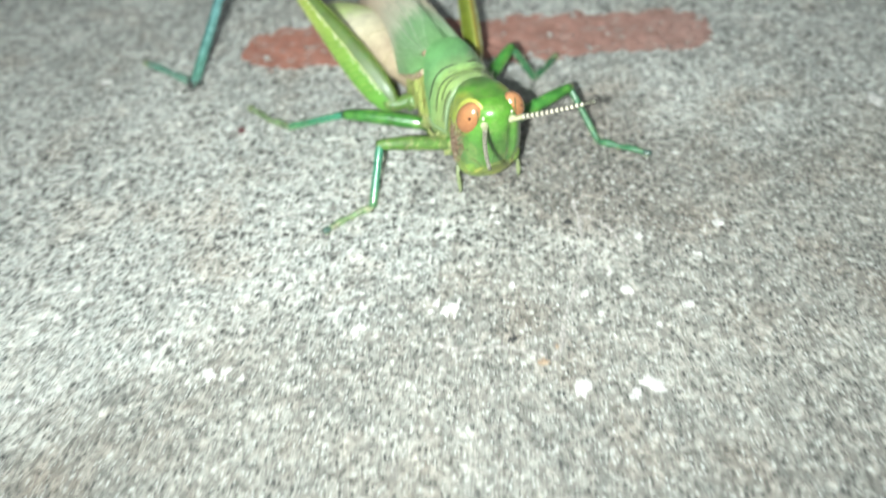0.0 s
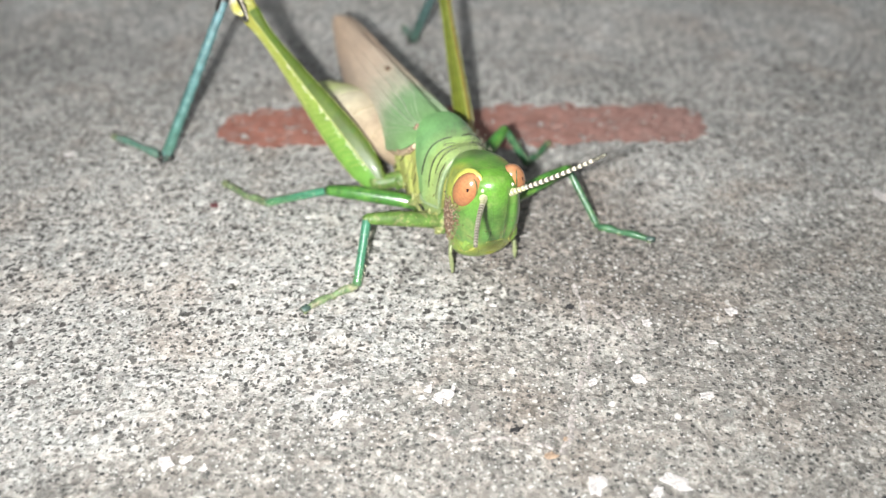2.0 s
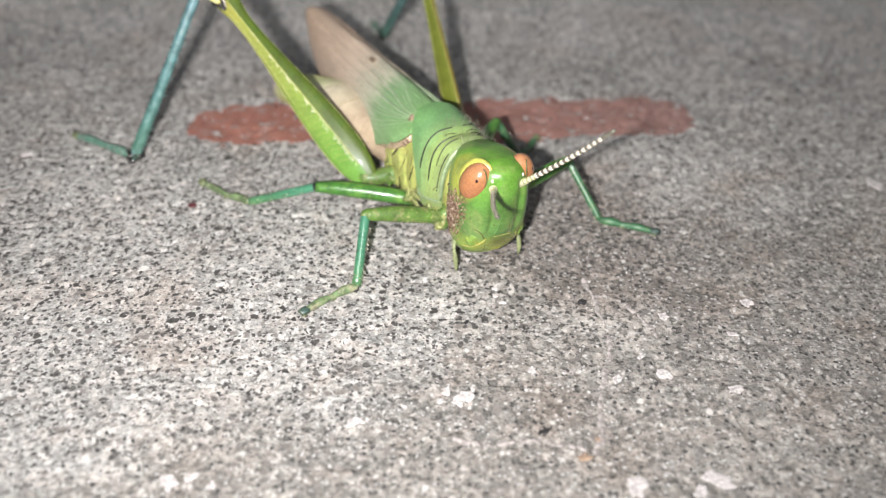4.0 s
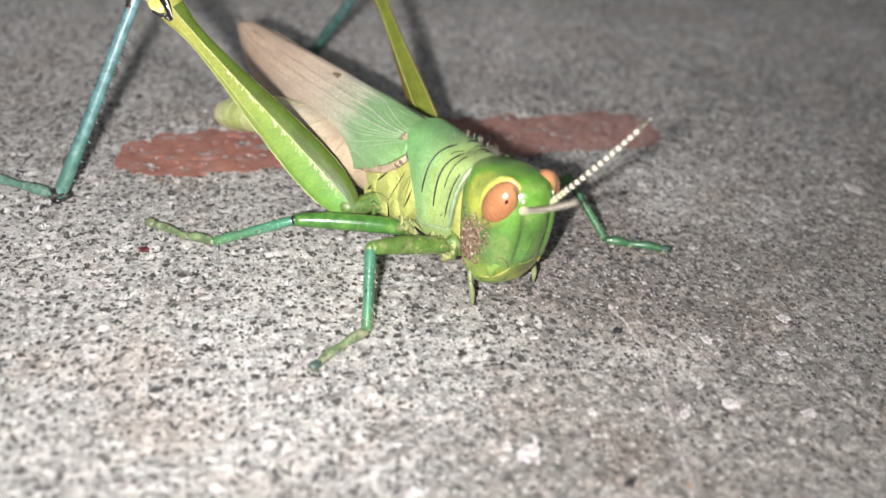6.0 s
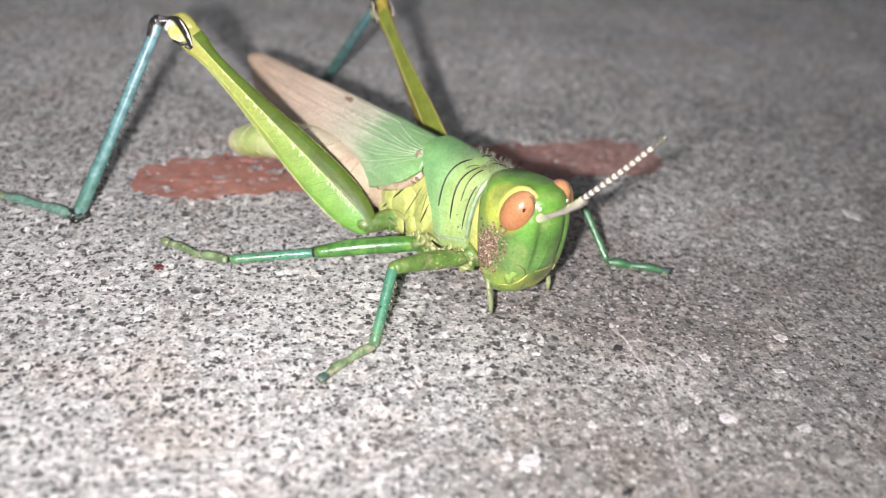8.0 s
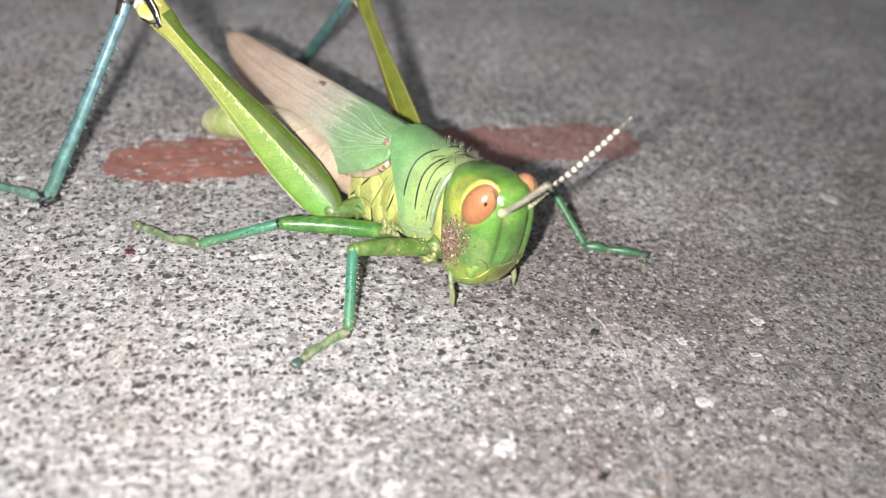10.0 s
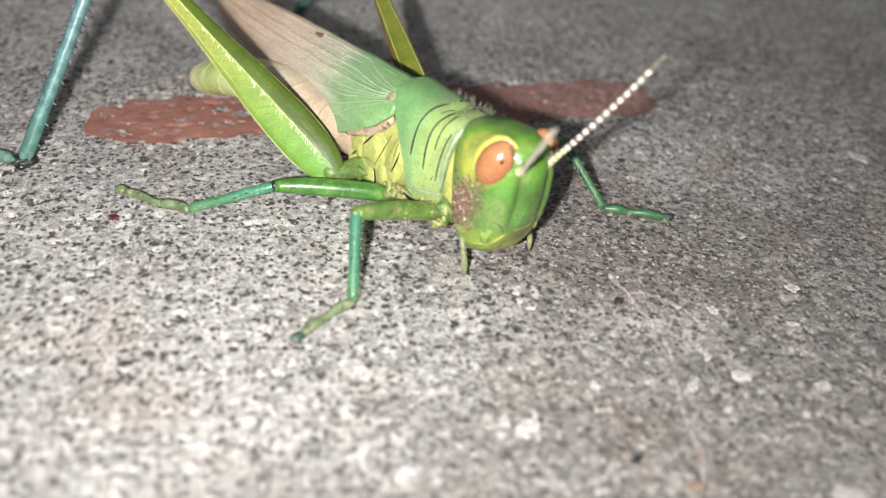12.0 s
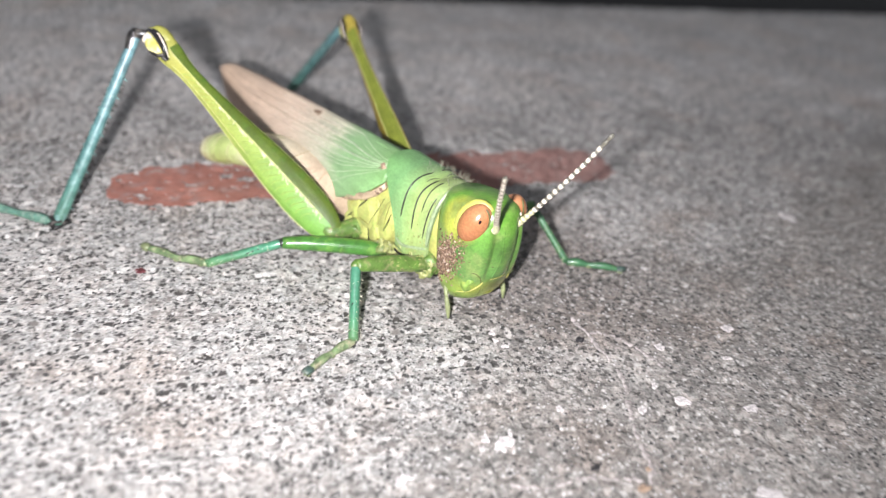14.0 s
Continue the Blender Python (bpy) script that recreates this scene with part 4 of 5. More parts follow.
def wing_point(rows, u, v, off=0.0):
    """u: root to tip, v: upper to lower edge."""
    i = u * (len(rows) - 1)
    k = min(int(i), len(rows) - 2)
    r = rows[k] * (1 - (i - k)) + rows[k + 1] * (i - k)
    p = [np.array([r[1], r[0], r[2]]), np.array([r[3] + 0.12, r[0], r[4] + 0.06]), np.array([r[5], r[0], r[6]])]
    q = (1 - v) ** 2 * p[0] + 2 * v * (1 - v) * p[1] + v * v * p[2]
    return q + np.array([0.7 * off, 0, 0.7 * off])


def make_wing(s):
    rows = spline(WING_ROWS, 60)
    grid = [[wing_point(rows, u, v) for v in np.linspace(0, 1, 22)] for u in np.linspace(0, 1, 70)]
    for row in grid:
        for p in row:
            p[2] += 0.022 * noise.noise(Vector((p[0] * 3, p[1] * 1.6, p[2] * 3 + s)))
            if s > 0:
                p[2] -= 0.03
    under = [[p + np.array([-0.012, 0, -0.014]) for p in r] for r in grid]
    loops = [[np.array([s * p[0], p[1], p[2]]) for p in r + q[::-1]] for r, q in zip(grid, under)]
    v, f = rings(loops)
    if s > 0:
        f = [tuple(reversed(q)) for q in f]
    wing = body_part("forewing", (v, f), M_WING, hopper, "folded leathery forewing, green at the root and tan at the tip")
    for v0, v1, u1, r in ((0.12, 0.05, 0.6, 0.01), (0.3, 0.24, 0.75, 0.018), (0.42, 0.4, 0.9, 0.02), (0.5, 0.55, 0.85, 0.011), (0.6, 0.68, 0.9, 0.008), (0.7, 0.8, 0.8, 0.007), (0.8, 0.9, 0.6, 0.006), (0.36, 0.32, 0.7, 0.006), (0.55, 0.62, 0.8, 0.006), (0.2, 0.14, 0.7, 0.007)):
        pts = []
        for u in np.linspace(0.02, u1, 12):
            vv = 0.45 + (v0 + (v1 - v0) * u / u1 - 0.45) * (0.3 + 0.7 * min(1.0, u * 3.5))
            p = wing_point(rows, u, vv, 0.004)
            pts.append((s * p[0], p[1], p[2] - (0.03 if s > 0 else 0)))
        part("vein", line(pts, r, 6, 40), M_VEIN, wing)
        if r > 0.015:
            part("dark_vein", line([(x, y + 0.02, z - 0.03) for x, y, z in pts[2:8]], 0.006, 6, 30), M_SEGMENT, wing, "thin dark line beside the vein")
    root = wing_point(rows, 0.03, 0.5, 0.01)
    part("wing_root", join(blob((s * (root[0] - 0.01), root[1] + 0.04, root[2] - 0.02), (0.04, 0.06, 0.06), None, 22, 14, 0.5, 6), blob((s * (root[0] - 0.02), root[1] + 0.0, root[2] - 0.12), (0.035, 0.045, 0.06), None, 18, 12, 0.5, 9)), M_KNOB, wing, "tan knob at the wing's root")
    part("root_crease", join(*[line([(s * (root[0] + 0.03), root[1] + y0, root[2] + z0), (s * (root[0] + 0.035), root[1] + y0 + 0.04, root[2] + z0 - 0.05), (s * (root[0] + 0.03), root[1] + y0 + 0.05, root[2] + z0 - 0.1)], 0.008, 5, 8) for y0, z0 in ((0.0, 0.03), (0.06, 0.0), (-0.04, -0.08))]), M_BROWN, wing, "dark brown creases")
    if s < 0:
        rng = random.Random(2)
        geo = []
        for row in np.arange(0.08, 0.62, 0.055):
            for u in np.arange(0.33, 0.53, 0.0085):
                if rng.random() < 0.3 + 2.0 * abs(u - 0.43 + 0.12 * (row - 0.3)):
                    continue
                u0, v0, long = u + rng.uniform(-0.003, 0.003), row + rng.uniform(-0.006, 0.006), rng.uniform(0.018, 0.034)
                ends = [wing_point(rows, u0 + q * 0.006, v0 + q * long, 0.003) for q in (-0.5, 0.0, 0.5)]
                geo.append(line([(s * p[0], p[1], p[2]) for p in ends], 0.006, 4, 4))
        tagged(part("cross_vein_web", join(*geo), M_CROSSVEIN, wing, "fine pale cross veins"), kind="stuff")
        p = wing_point(rows, 0.42, 0.1, 0.004)
        part("wing_spot", blob((s * p[0], p[1], p[2]), (0.06, 0.09, 0.02), None, 14, 8, 1.4, 2), M_BROWN, wing, "small brown spot")


make_wing(-1)
make_wing(1)


# ---- legs
def leg(name, hip, knee, ankle, geo_femur, m_femur, geo_tibia, m_tibia, label_f, label_t):
    f = part(name + "_thigh", geo_femur, m_femur, hopper, label_f)
    t = part(name + "_shin", geo_tibia, m_tibia, hopper, label_t)
    LEGS.append((f, t, Vector(hip), Vector(knee), Vector(ankle)))
    return f, t


def foot(name, ankle, mid, toe, r=0.045, m=None):
    ob = part(name + "_foot", tube([ankle, (np.array(ankle) + mid) / 2 + np.array([0, 0, 0.015]), mid, (np.array(mid) + toe) / 2 + np.array([0, 0, 0.02]), toe], [r * 1.1, r * 1.4, r * 0.9, r * 1.25, r * 0.8], 10, 24), m or M_FOOT, hopper, ("green jointed foot, coloured as if in shade" if m is M_SHADEDSHIN else "blue-green jointed foot") if m else "pale green jointed foot")
    d = np.array(toe, float) - np.array(mid, float)
    d = d / np.linalg.norm(d)
    side = np.array([-d[1], d[0], 0])
    for k in (-1, 1):
        a = np.array(toe, float)
        part("claw", tube([a - d * 0.02, a + d * 0.06 + side * k * 0.035 + np.array([0, 0, 0.02]), a + d * 0.12 + side * k * 0.05 - np.array([0, 0, 0.02])], [0.016, 0.013, 0.004], 6, 8), M_SOOT, ob)
    tip = a + d * 0.03 + np.array([0, 0, 0.015])
    part("toe_pad", blob(tip, (0.085, 0.07, 0.05), [d, side, (0, 0, 1)], 14, 8, 0.5, 5), M_DARKPAD if name == "front_leg" else M_PAD, ob, "dark pad at the toe" if name == "front_leg" else "pale pad at the toe")
    for p, rr in ((a + d * 0.03, 0.06), (np.array(mid, float), 0.058), ((np.array(ankle, float) + mid) / 2, 0.055), (np.array(ankle, float) * 0.8 + np.array(mid, float) * 0.2, 0.06)):
        p = np.array([p[0], p[1], max(p[2] - 0.02, 0.02)])
        part("foot_pad", blob(p, (rr, rr * 0.9, rr * 0.75), None, 12, 8, 0.4, int(rr * 999)), M_PAD, ob)
    return ob


def small_leg(name, hip, knee, ankle, mid, toe, r_f, r_t, m_f, m_t, lf, lt):
    h, k, a = (np.array(p, float) for p in (hip, knee, ankle))
    gf = tube([h, h + (k - h) * 0.3 + [0, 0, 0.03], h + (k - h) * 0.7 + [0, 0, 0.03], k], [r_f * 0.85, r_f * 1.05, r_f, r_f * 0.75], 14, 22)
    gt = tube([k, k + (a - k) * 0.12, k + (a - k) * 0.5, a], [r_t * 0.9, r_t * 1.05, r_t, r_t * 1.05], 12, 20)
    f, t = leg(name, hip, knee, ankle, gf, m_f, gt, m_t, lf, lt)
    sx = math.copysign(1, h[0])
    part("hip", blob(h + np.array([-sx * 0.02, 0.02, 0.03]), (0.2, 0.23, 0.19), None, 26, 18, 0.6, int(10 * h[1])), M_LEGDULL, f, "lumpy dull green hip joint")
    part("knee_joint", blob(k, (r_f * 0.62, r_f * 0.62, r_f * 0.62), None, 12, 8), M_SOOT if name == "middle_leg" else M_LEGDULL, f)
    rng = random.Random(4)
    if m_f is M_LEGDULL:
        geo = []
        for i in range(110):
            q, an, e = rng.uniform(0.0, 0.7) ** 1.4, rng.uniform(0, 2 * math.pi), rng.uniform(0.005, 0.018)
            geo.append(blob(h + (k - h) * q + np.array([0, r_f * 1.02 * math.cos(an), 0.03 + r_f * 1.02 * math.sin(an)]), (e * 1.4, e, e), None, 6, 5, 1.0, i))
        tagged(part("dust_crumb", join(*geo), M_CRUST, f, "pale dust crumbs"), kind="stuff")
    d = (a - k) / np.linalg.norm(a - k)
    geo = []
    for i in range(70):
        p, an = k + (a - k) * rng.uniform(0.15, 0.98), rng.uniform(0, 2 * math.pi)
        o = np.array([math.cos(an), math.sin(an), 0.0])
        o = o - d * (o @ d)
        o = o / np.linalg.norm(o)
        geo.append(tube([p + o * r_t * 0.9, p + o * (r_t + 0.02) + d * 0.012, p + o * (r_t + 0.04) + d * 0.03], [0.003, 0.0025, 0.001], 4, 4))
    tagged(part("shin_hair", join(*geo), M_WHITEHAIR, t, "fine pale hair"), kind="stuff")
    for i in range(9):
        p = k + (a - k) * (0.3 + 0.07 * i)
        o = np.array([rng.choice((-1, 1)) * 0.7, rng.uniform(-0.6, 0.6), 0.0])
        o = o - d * (o @ d)
        o = o / np.linalg.norm(o)
        part("spine", tube([p + o * r_t * 0.8, p + o * (r_t + 0.03) + d * 0.02, p + o * (r_t + 0.055) + d * 0.05], [0.01, 0.007, 0.002], 5, 4), M_SOOT, t)
    # far-side feet take the shin colour with shade painted in
    foot(name, ankle, mid, toe, 0.05, M_SHADEDSHIN if h[0] > 0 else None)


small_leg("front_leg", (-0.36, 0.8, 0.55), (-1.66, 0.93, 0.86), (-2.05, 0.36, 0.07), (-2.45, 0.28, 0.06), (-2.9, 0.12, 0.06), 0.118, 0.07, M_LEGDULL, M_SHIN, "dusty dull green front thigh", "sea-green front shin with small spines")
small_leg("front_leg", (0.42, 0.9, 0.52), (1.98, 1.13, 0.86), (2.23, 0.41, 0.07), (2.5, 0.15, 0.06), (2.84, -0.2, 0.05), 0.115, 0.056, M_LEG, M_SHADEDSHIN, "dark green front thigh", "green front shin with small spines, coloured as if in shade")
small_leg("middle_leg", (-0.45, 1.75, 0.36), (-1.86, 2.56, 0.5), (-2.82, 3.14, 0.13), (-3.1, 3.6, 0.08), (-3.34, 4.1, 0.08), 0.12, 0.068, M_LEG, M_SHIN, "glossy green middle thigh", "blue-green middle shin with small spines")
small_leg("middle_leg", (0.42, 1.9, 0.5), (1.6, 2.85, 0.86), (2.05, 2.75, 0.1), (2.4, 3.0, 0.08), (2.75, 3.3, 0.07), 0.12, 0.07, M_LEG, M_SHADEDSHIN, "dark green middle thigh", "green middle shin with small spines, coloured as if in shade")


# section of the hind thigh: an outer face between two keels, and a sloping upper face
KEEL = (-1.5708, -1.3, -0.9, -0.45, 0.0, 0.2, 0.28, 0.36, 0.9, 1.3, 1.5708)
KEEL_OUT = (0.0, 0.42, 0.68, 0.86, 0.97, 1.02, 1.03, 0.99, 0.66, 0.36, 0.0)
KEEL_UP = (-1.0, -0.93, -0.72, -0.36, 0.0, 0.18, 0.26, 0.33, 0.7, 0.92, 1.0)


def hind_leg(s, hip, knee, shin_top, ankle, mid, toe, m_femur):
    h, k, a, q0 = (np.array(p, float) for p in (hip, knee, ankle, shin_top))
    d = (k - h) / np.linalg.norm(k - h)
    length = np.linalg.norm(k - h)
    b = (a - q0) / np.linalg.norm(a - q0)
    up = -(b - d * (b @ d))
    up = up / np.linalg.norm(up)
    side = np.cross(d, up)
    if side[0] * s < 0:
        side = -side
    prof = spline([(0.0, 0.06, 0.03), (0.012, 0.14, 0.06), (0.033, 0.2, 0.085), (0.065, 0.255, 0.11), (0.098, 0.29, 0.13), (0.15, 0.315, 0.145), (0.25, 0.325, 0.155), (0.42, 0.275, 0.14), (0.6, 0.195, 0.12), (0.76, 0.14, 0.1), (0.86, 0.135, 0.1), (0.93, 0.185, 0.125), (1.0, 0.2, 0.125), (1.05, 0.12, 0.08), (1.065, 0.05, 0.04)], 60)

    def fp(t, th, off=0.0):
        hh = float(np.interp(t, prof[:, 0], prof[:, 1])) + off
        ww = float(np.interp(t, prof[:, 0], prof[:, 2])) + off
        sn = math.sin(th)
        al = abs((th + math.pi) % (2 * math.pi) - math.pi)
        al = math.copysign(al if al < math.pi / 2 else math.pi - al, sn)
        c = float(np.interp(al, KEEL, KEEL_OUT))
        sn = float(np.interp(al, KEEL, KEEL_UP))
        soft = min(max(t / 0.2, 0.0), 1.0)
        c, sn = c * soft + math.cos(al) * (1 - soft), sn * soft + math.sin(al) * (1 - soft)
        return h + d * (t * length) + up * hh * sn + side * ww * math.copysign(c, math.cos(th))

    loops = [[fp(t, th) for th in np.linspace(0, 2 * math.pi, 48, endpoint=False)] for t in prof[:, 0]]
    if s < 0:
        loops = [r[::-1] for r in loops]
    tib = [q0, q0 + b * 0.25, q0 + b * 0.6, (q0 + a) / 2 + up * 0.02, a]
    f, t = leg("hind_leg", hip, knee, ankle, rings(loops), m_femur, tube(tib, [0.085, 0.085, 0.085, 0.09, 0.105], 14, 40), M_TEAL, "swollen lime-green hind thigh with pale ridges", "blue-green hind shin with black-tipped spines")
    e = h + d * 0.3
    part("hip", join(tube([(s * 0.4, 2.5, 0.5), (s * 0.6, 2.53, 0.46), h + d * 0.12, e], [0.16, 0.15, 0.12, 0.08], 14, 16), blob((s * 0.58, 2.46, 0.42), (0.1, 0.15, 0.12), None, 20, 14, 0.9, 8)), M_LEGDULL, f, "dull green hip of the hind leg")
    # ridges, feather pattern and the olive upper face
    for th, r, t0, t1 in ((0.28, 0.012, 0.09, 0.92), (-0.75, 0.008, 0.45, 0.9), (1.57, 0.008, 0.07, 0.92), (-1.45, 0.011, 0.06, 0.94)):
        part("ridge", line([fp(x, th, 0.002) for x in np.linspace(t0, t1, 14)], r, 6, 40), M_RIDGE, f, "pale raised ridge")
    if s > 0:
        part("ridge", line([fp(x, math.pi - 0.28, 0.004) for x in np.linspace(0.05, 0.92, 14)], 0.014, 6, 40), M_RIDGE, f, "pale raised ridge")
    top = [[fp(x, th, 0.012) for x in np.linspace(0.018, 0.95, 40)] for th in (np.linspace(0.32, 1.5, 16) if s < 0 else np.linspace(math.pi - 0.32, math.pi - 1.5, 16))]
    v, fc = [tuple(p) for r in top for p in r], [(i * 40 + j, i * 40 + j + 1, (i + 1) * 40 + j + 1, (i + 1) * 40 + j) for i in range(15) for j in range(39)]
    part("upper_face", (v, fc), M_OLIVE if s < 0 else M_DEEPGREEN, f, "olive upper face of the thigh")
    geo = []
    for i in range(26):
        x = 0.12 + 0.028 * i
        geo.append(line([fp(x, 0.24, 0.0), fp(x + 0.014, -0.1, 0.0), fp(x + 0.03, -0.6, 0.0), fp(x + 0.012, -1.1, 0.0)], 0.0075, 5, 9))
    tagged(part("feather_pattern", join(*geo), M_RIDGE2, f, "faint feather pattern of ridges"), kind="stuff")
    rng = random.Random(6)
    geo = []
    for i in range(90):
        x, th = rng.uniform(0.1, 0.8), 0.25 + rng.gauss(0, 0.06)
        p, q = fp(x, th, 0.0), fp(x - 0.008, th - rng.uniform(0.06, 0.2), 0.016)
        geo.append(tube([p, (p + q) / 2, q], [0.008, 0.007, 0.003], 5, 4))
    for i in range(34):
        x = rng.uniform(0.1, 0.7)
        p = fp(x, -1.5, 0.0)
        q = p - up * rng.uniform(0.02, 0.05) + d * 0.02
        geo.append(tube([p, (p + q) / 2, q], [0.005, 0.004, 0.002], 4, 4))
    tagged(part("bristle_row", join(*geo), M_WHITEHAIR, f, "short white bristles"), kind="stuff")
    # knee: yellow lobe, black crescents, black shin head
    for w in (-1, 1):
        o = side * w
        part("knee_lobe", blob(k + o * 0.06 - d * 0.0 - up * 0.1, (0.17, 0.085, 0.12), [d, o, up], 22, 14, 0.15, 3), M_KNEEYELLOW, f, "yellow lobe of the knee")
        part("knee_membrane", blob(k + o * 0.05 + d * 0.14 - up * 0.09, (0.1, 0.06, 0.1), [d, o, up], 16, 10, 0.3, 7), M_PALEBAND, f, "cream skin fold at the knee")
        part("lobe_shadow", line([k + o * 0.1 - d * 0.02 - up * 0.2, k + o * 0.13 - d * 0.16 - up * 0.15, k + o * 0.13 - d * 0.22 - up * 0.04], 0.03, 8, 14), M_SOOT, f, "black edge of the knee lobe")
        part("black_crescent", tube([k + o * 0.07 + d * 0.24 + up * 0.0, k + o * 0.12 + d * 0.1 + up * 0.055, k + o * 0.135 - d * 0.12 + up * 0.02, k + o * 0.12 - d * 0.32 - up * 0.08], [0.025, 0.06, 0.06, 0.02], 10, 24), M_GLOSSBLACK, f, "glossy black crescent on the knee")
        part("crescent_line", line([k + o * 0.12 + d * 0.2 + up * 0.06, k + o * 0.17 + d * 0.05 + up * 0.09, k + o * 0.185 - d * 0.14 + up * 0.05, k + o * 0.14 - d * 0.3 - up * 0.04], 0.012, 6, 20), M_PALEBAND, f)
        part("knee_edge", blob(k + o * 0.08 - d * 0.24 - up * 0.1, (0.07, 0.05, 0.05), [d, o, up], 12, 8, 0.6, 2), M_SOOT, f)
        part("lobe_edge", line([k + o * 0.07 + d * 0.16 - up * 0.1, k + o * 0.09 + d * 0.0 - up * 0.18, k + o * 0.08 - d * 0.16 - up * 0.17], 0.018, 6, 12), M_RIDGE, f)
    part("knee_cap", blob(k + d * 0.02 + up * 0.09, (0.22, 0.12, 0.13), [d, side, up], 16, 10), m_femur, f)
    part("shin_head", join(tube([k + d * 0.14 + up * 0.02, (k + q0) / 2 + d * 0.12, q0 + d * 0.03, q0 + b * 0.22], [0.06, 0.07, 0.095, 0.085], 12, 20), blob(q0 + d * 0.02, (0.1, 0.1, 0.12), [d, side, b], 14, 10, 0.5, 2)), M_SOOT, t, "black head of the shin")
    part("shin_ring", tube([q0 + b * 1.62, q0 + b * 1.66], [0.088, 0.088], 12, 4), M_PALETEAL, t)
    for i in range(22):
        for w in (-1, 1):
            o = np.cross(b, (0.3, 0.8, -0.3))
            o = w * o / np.linalg.norm(o) + up * 0.3
            p = q0 + (a - q0) * (0.2 + 0.033 * i + 0.012 * w) + o * 0.075
            q = p + o * 0.055 + b * 0.045
            part("spine", tube([p, (p + q) / 2, q], [0.015, 0.011, 0.003], 5, 4), M_SOOT if i % 3 else M_PALETEAL, t)
    for w in (-1, 1):
        for e in (0.13, 0.09):
            q = a + b * e + side * w * 0.08 + up * (0.1 if e > 0.1 else -0.06)
            q[2] = max(q[2], 0.02)
            part("spur", tube([a - b * 0.02, (a + q) / 2, q], [0.03, 0.022, 0.006], 6, 6), M_SOOT, t, "black spur")
    part("ankle", blob(a + np.array([0, 0, 0.03]), (0.13, 0.13, 0.11), None, 18, 12, 1.0, 4), M_SOOT, t, "black spiny ankle")
    ft = foot("hind_leg", ankle, mid, toe, 0.062, M_HINDFOOT)
    return f, t


M_GLOSSBLACK = skin("glossy black shell", [(0, (0.014, 0.014, 0.015))], rough=0.12, mottle=0.2, coat=0.8)
M_RIDGE2 = plain("feather ridge", (0.28, 0.42, 0.065), 0.4, 0.15)
M_PALETEAL = plain("pale shin ring", (0.16, 0.34, 0.32), 0.3, 0.15)
hind_leg(-1, (-0.92, 2.5, 0.37), (-2.42, 5.33, 2.88), (-2.72, 5.56, 2.93), (-4.25, 5.42, 0.13), (-4.65, 6.1, 0.12), (-5.03, 6.69, 0.09), M_FEMUR)
hind_leg(1, (0.74, 2.45, 0.55), (1.68, 6.15, 2.5), (1.76, 6.4, 2.52), (2.12, 9.15, 0.12), (2.15, 9.6, 0.1), (2.2, 10.0, 0.09), M_FEMUR2)


# ------------------------------------------------------------------ the phone's torch, the light of the place
def make_torch():
    """A round LED window in a black ring; it shines along its own -z."""
    thing = new("phone_torch")
    tagged(thing, "small round white LED torch of a hand-held phone, switched on", "torch")
    m, nodes, links, p = mat_base("lit LED")
    p.inputs["Base Color"].default_value = (0.9, 0.9, 0.85, 1)
    p.inputs["Emission Color"].default_value = (0.99, 0.965, 0.965, 1)
    p.inputs["Emission Strength"].default_value = 13600
    n = 24
    ring = [(math.cos(2 * math.pi * i / n), math.sin(2 * math.pi * i / n)) for i in range(n)]
    led = part("led_window", ([(0.28 * x, 0.28 * y, 0.0) for x, y in ring], [tuple(range(n))[::-1]]), m, thing, "glowing white LED window")
    loops = [[(r * x, r * y, z) for x, y in ring] for r, z in ((0.29, 0.02), (0.29, -0.015), (0.34, -0.03), (0.4, -0.015), (0.4, 0.12))]
    part("housing", rings(loops), M_SOOT, thing, "black plastic ring round the LED")
    return thing


torch = make_torch()


# ------------------------------------------------------------------ how it moves
TORCH_SEAT = look((-0.013, -0.003, 0.0), (-0.013, 0.117, -0.08))  # in the phone, beside its lens
SWAY = [(0, 0, 0), (5.3, 0, 0), (7.0, 0, 0), (7.5, 0.5, 0.2), (8.0, 2.3, 1.0), (8.2, 2.2, 1.0), (8.8, 1.2, 0.5), (9.6, 0.2, 0), (10.3, 0, 0), (14, 0, 0)]
FEELER_A = [(0, -0.32, -0.89, 0.32), (0.5, -0.36, -0.88, 0.31), (1.5, -0.4, -0.88, 0.25), (2.0, -0.44, -0.86, 0.25), (3.0, -0.45, -0.86, 0.25), (4.2, -0.44, -0.81, 0.4), (5.5, -0.4, -0.75, 0.53), (6.5, -0.36, -0.76, 0.54), (7.5, -0.39, -0.74, 0.54), (8.0, -0.43, -0.72, 0.54), (9.2, -0.4, -0.71, 0.58), (10.5, -0.35, -0.7, 0.62), (11.5, -0.39, -0.7, 0.6), (12.0, -0.44, -0.63, 0.64), (12.5, -0.49, -0.57, 0.66), (13.0, -0.46, -0.58, 0.68), (13.5, -0.49, -0.5, 0.71), (14, -0.49, -0.5, 0.71)]
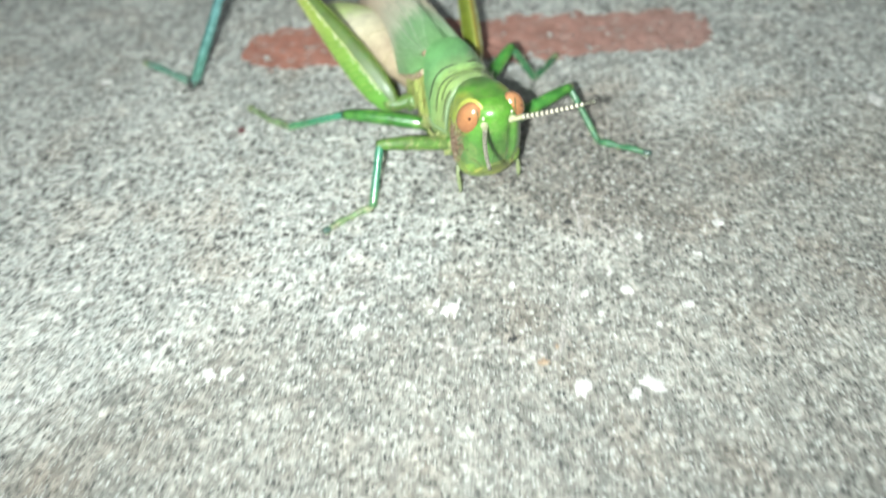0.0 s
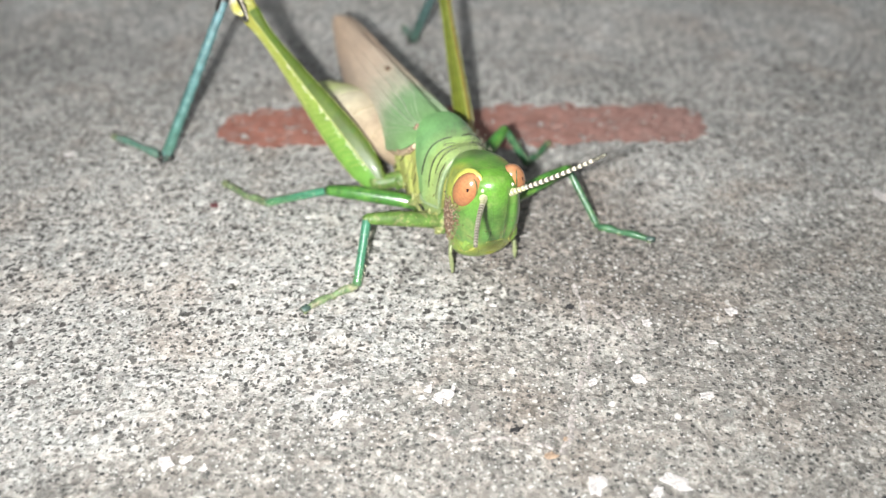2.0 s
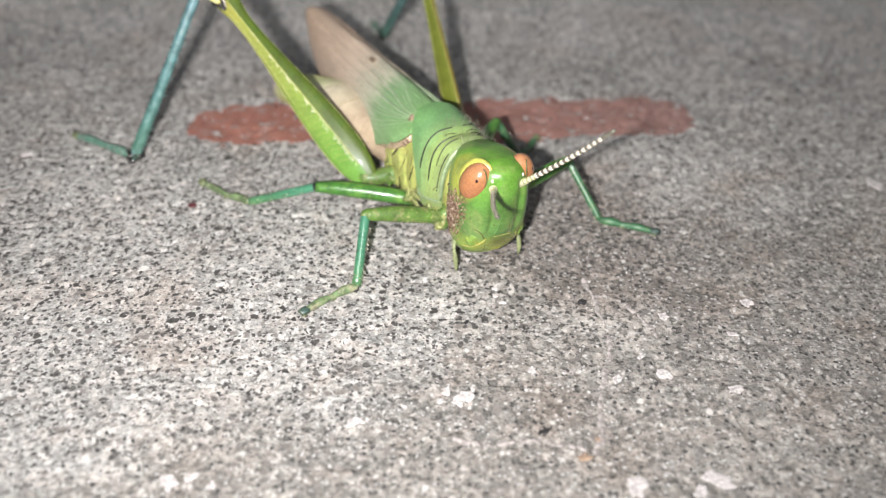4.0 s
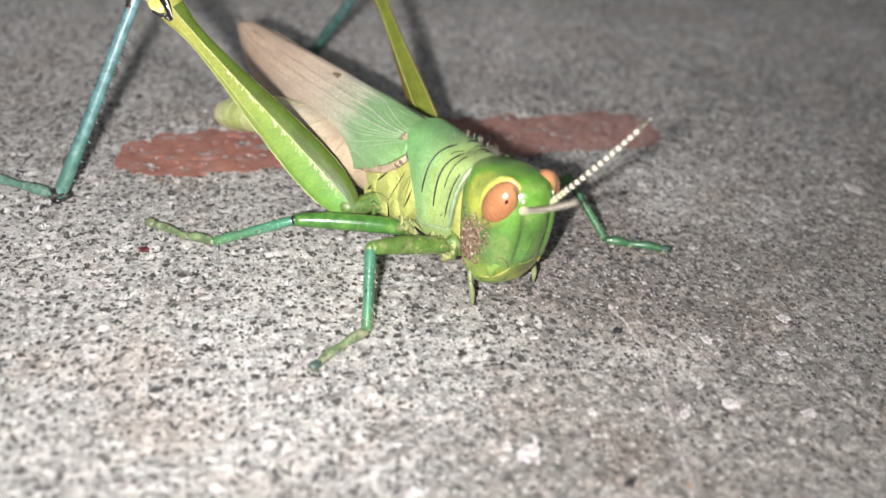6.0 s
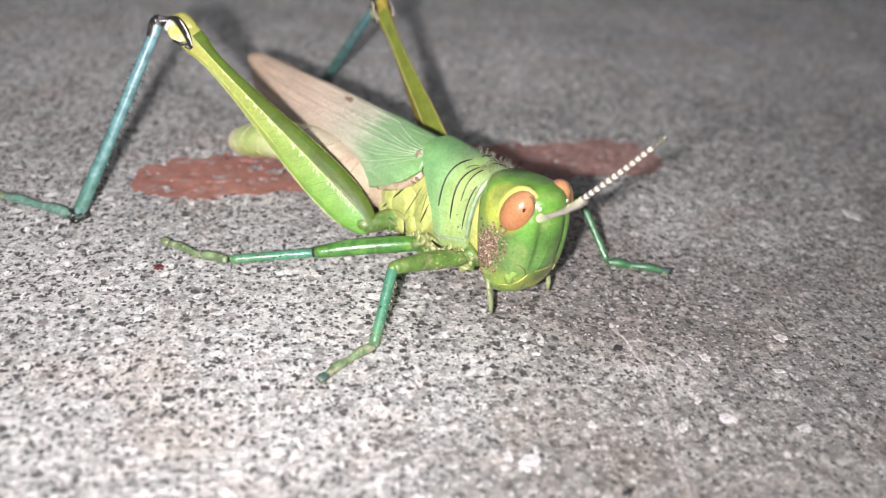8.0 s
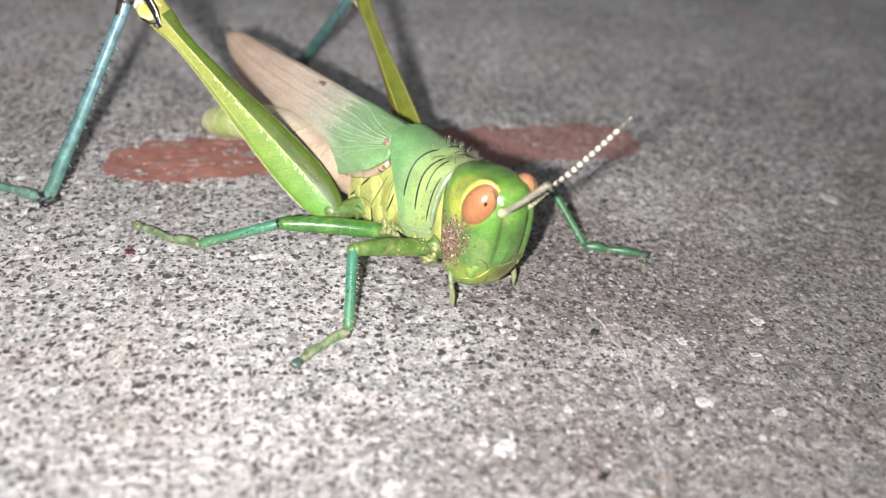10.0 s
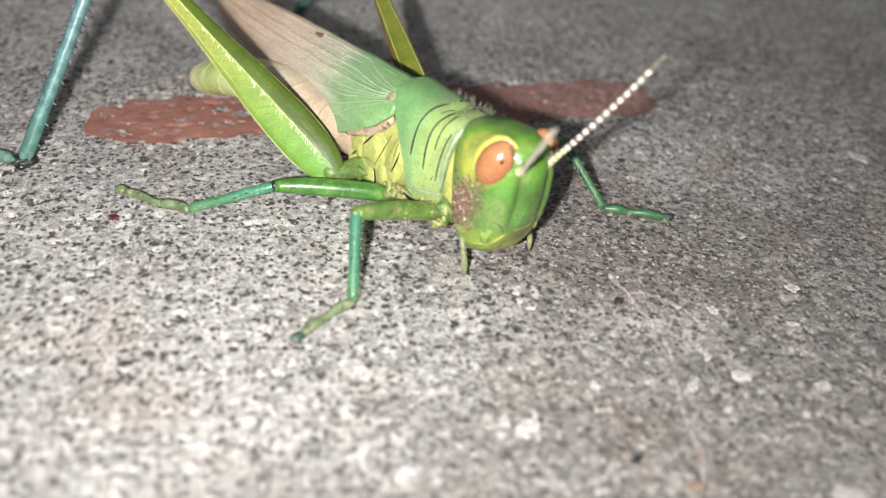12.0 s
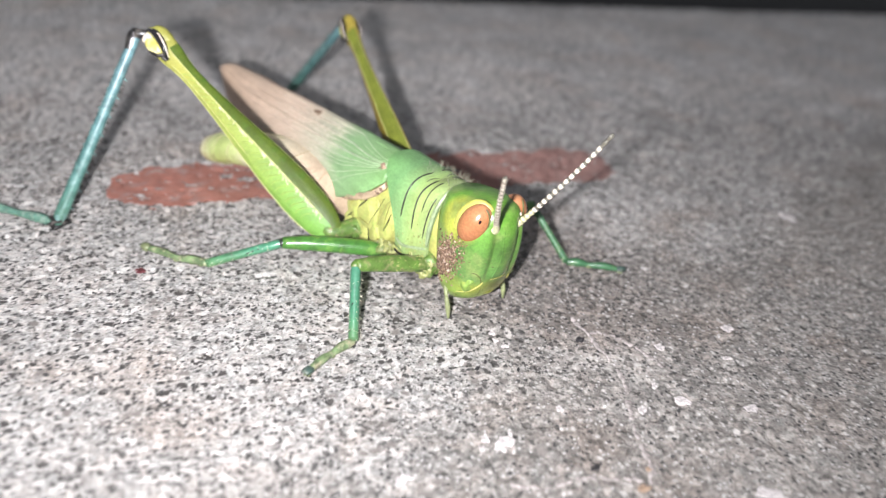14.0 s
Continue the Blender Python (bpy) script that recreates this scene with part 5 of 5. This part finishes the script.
FEELER_B = [(0, 0.3, -0.77, 0.56), (0.5, 0.18, -0.79, 0.58), (1.0, 0.16, -0.75, 0.64), (1.5, 0.31, -0.74, 0.6), (2.0, 0.3, -0.71, 0.63), (3.0, 0.29, -0.73, 0.62), (4.2, 0.16, -0.67, 0.72), (5.5, 0.0, -0.6, 0.8), (6.0, 0.05, -0.59, 0.8), (6.5, 0.07, -0.6, 0.79), (7.0, 0.03, -0.63, 0.78), (7.5, 0.05, -0.61, 0.79), (8.0, 0.0, -0.66, 0.75), (9.2, 0.08, -0.61, 0.79), (10.5, 0.15, -0.56, 0.82), (11.0, 0.18, -0.55, 0.82), (11.5, 0.14, -0.55, 0.82), (12.5, 0.18, -0.51, 0.84), (13.5, 0.15, -0.53, 0.83), (14, 0.15, -0.53, 0.83)]


def sway_pose(yaw, lift):
    """The body turns about a point near its tail."""
    c = pose(0, 0.055, 0.008)
    return c @ pose(0, 0, 0, -lift, 0, yaw) @ c.inverted()


def turn_between(p0, p1, q0, q1):
    """The pose that carries the line p0-p1 to q0-q1."""
    r = (p1 - p0).rotation_difference(q1 - q0).to_matrix().to_4x4()
    return Matrix.Translation(q0) @ r @ Matrix.Translation(-p0)


def bent(hip, knee, ankle, l1, l2):
    """The knee between a hip that has moved and an ankle that stays."""
    d = (ankle - hip).length
    x = (l1 * l1 - l2 * l2 + d * d) / (2 * d)
    e = (ankle - hip) / d
    o = knee - hip
    o = (o - e * o.dot(e)).normalized()
    return hip + e * x + o * math.sqrt(max(l1 * l1 - x * x, 0))


def motions():
    walk(torch, [(t, pose(x, y, z, 90 + pitch, 0, yaw) @ pose(0, 0, 0, 0, 0, roll) @ TORCH_SEAT) for t, x, y, z, yaw, pitch, roll in PATH])
    poses = [(t, sway_pose(a, b)) for t, a, b in SWAY]
    for ob in (*BODY_PARTS, head):
        walk(ob, poses)
    for f, t, hip, knee, ankle in LEGS:
        hip, knee, ankle = hip * CM, knee * CM, ankle * CM
        l1, l2 = (knee - hip).length, (ankle - knee).length
        rf, rt = [], []
        for s, m in poses:
            h = m @ hip
            k = bent(h, m @ knee, ankle, l1, l2)
            rf.append((s, turn_between(hip, knee, h, k)))
            rt.append((s, turn_between(knee, ankle, k, ankle)))
        walk(f, rf)
        walk(t, rt)
    for ob, rows in ((ANTENNA_A, FEELER_A), (ANTENNA_B, FEELER_B)):
        base = ob.location.copy()
        walk(ob, [(t, Matrix.Translation(base) @ Vector((0, 0, 1)).rotation_difference(Vector((x, y, z)).normalized()).to_matrix().to_4x4()) for t, x, y, z in rows])


motions()
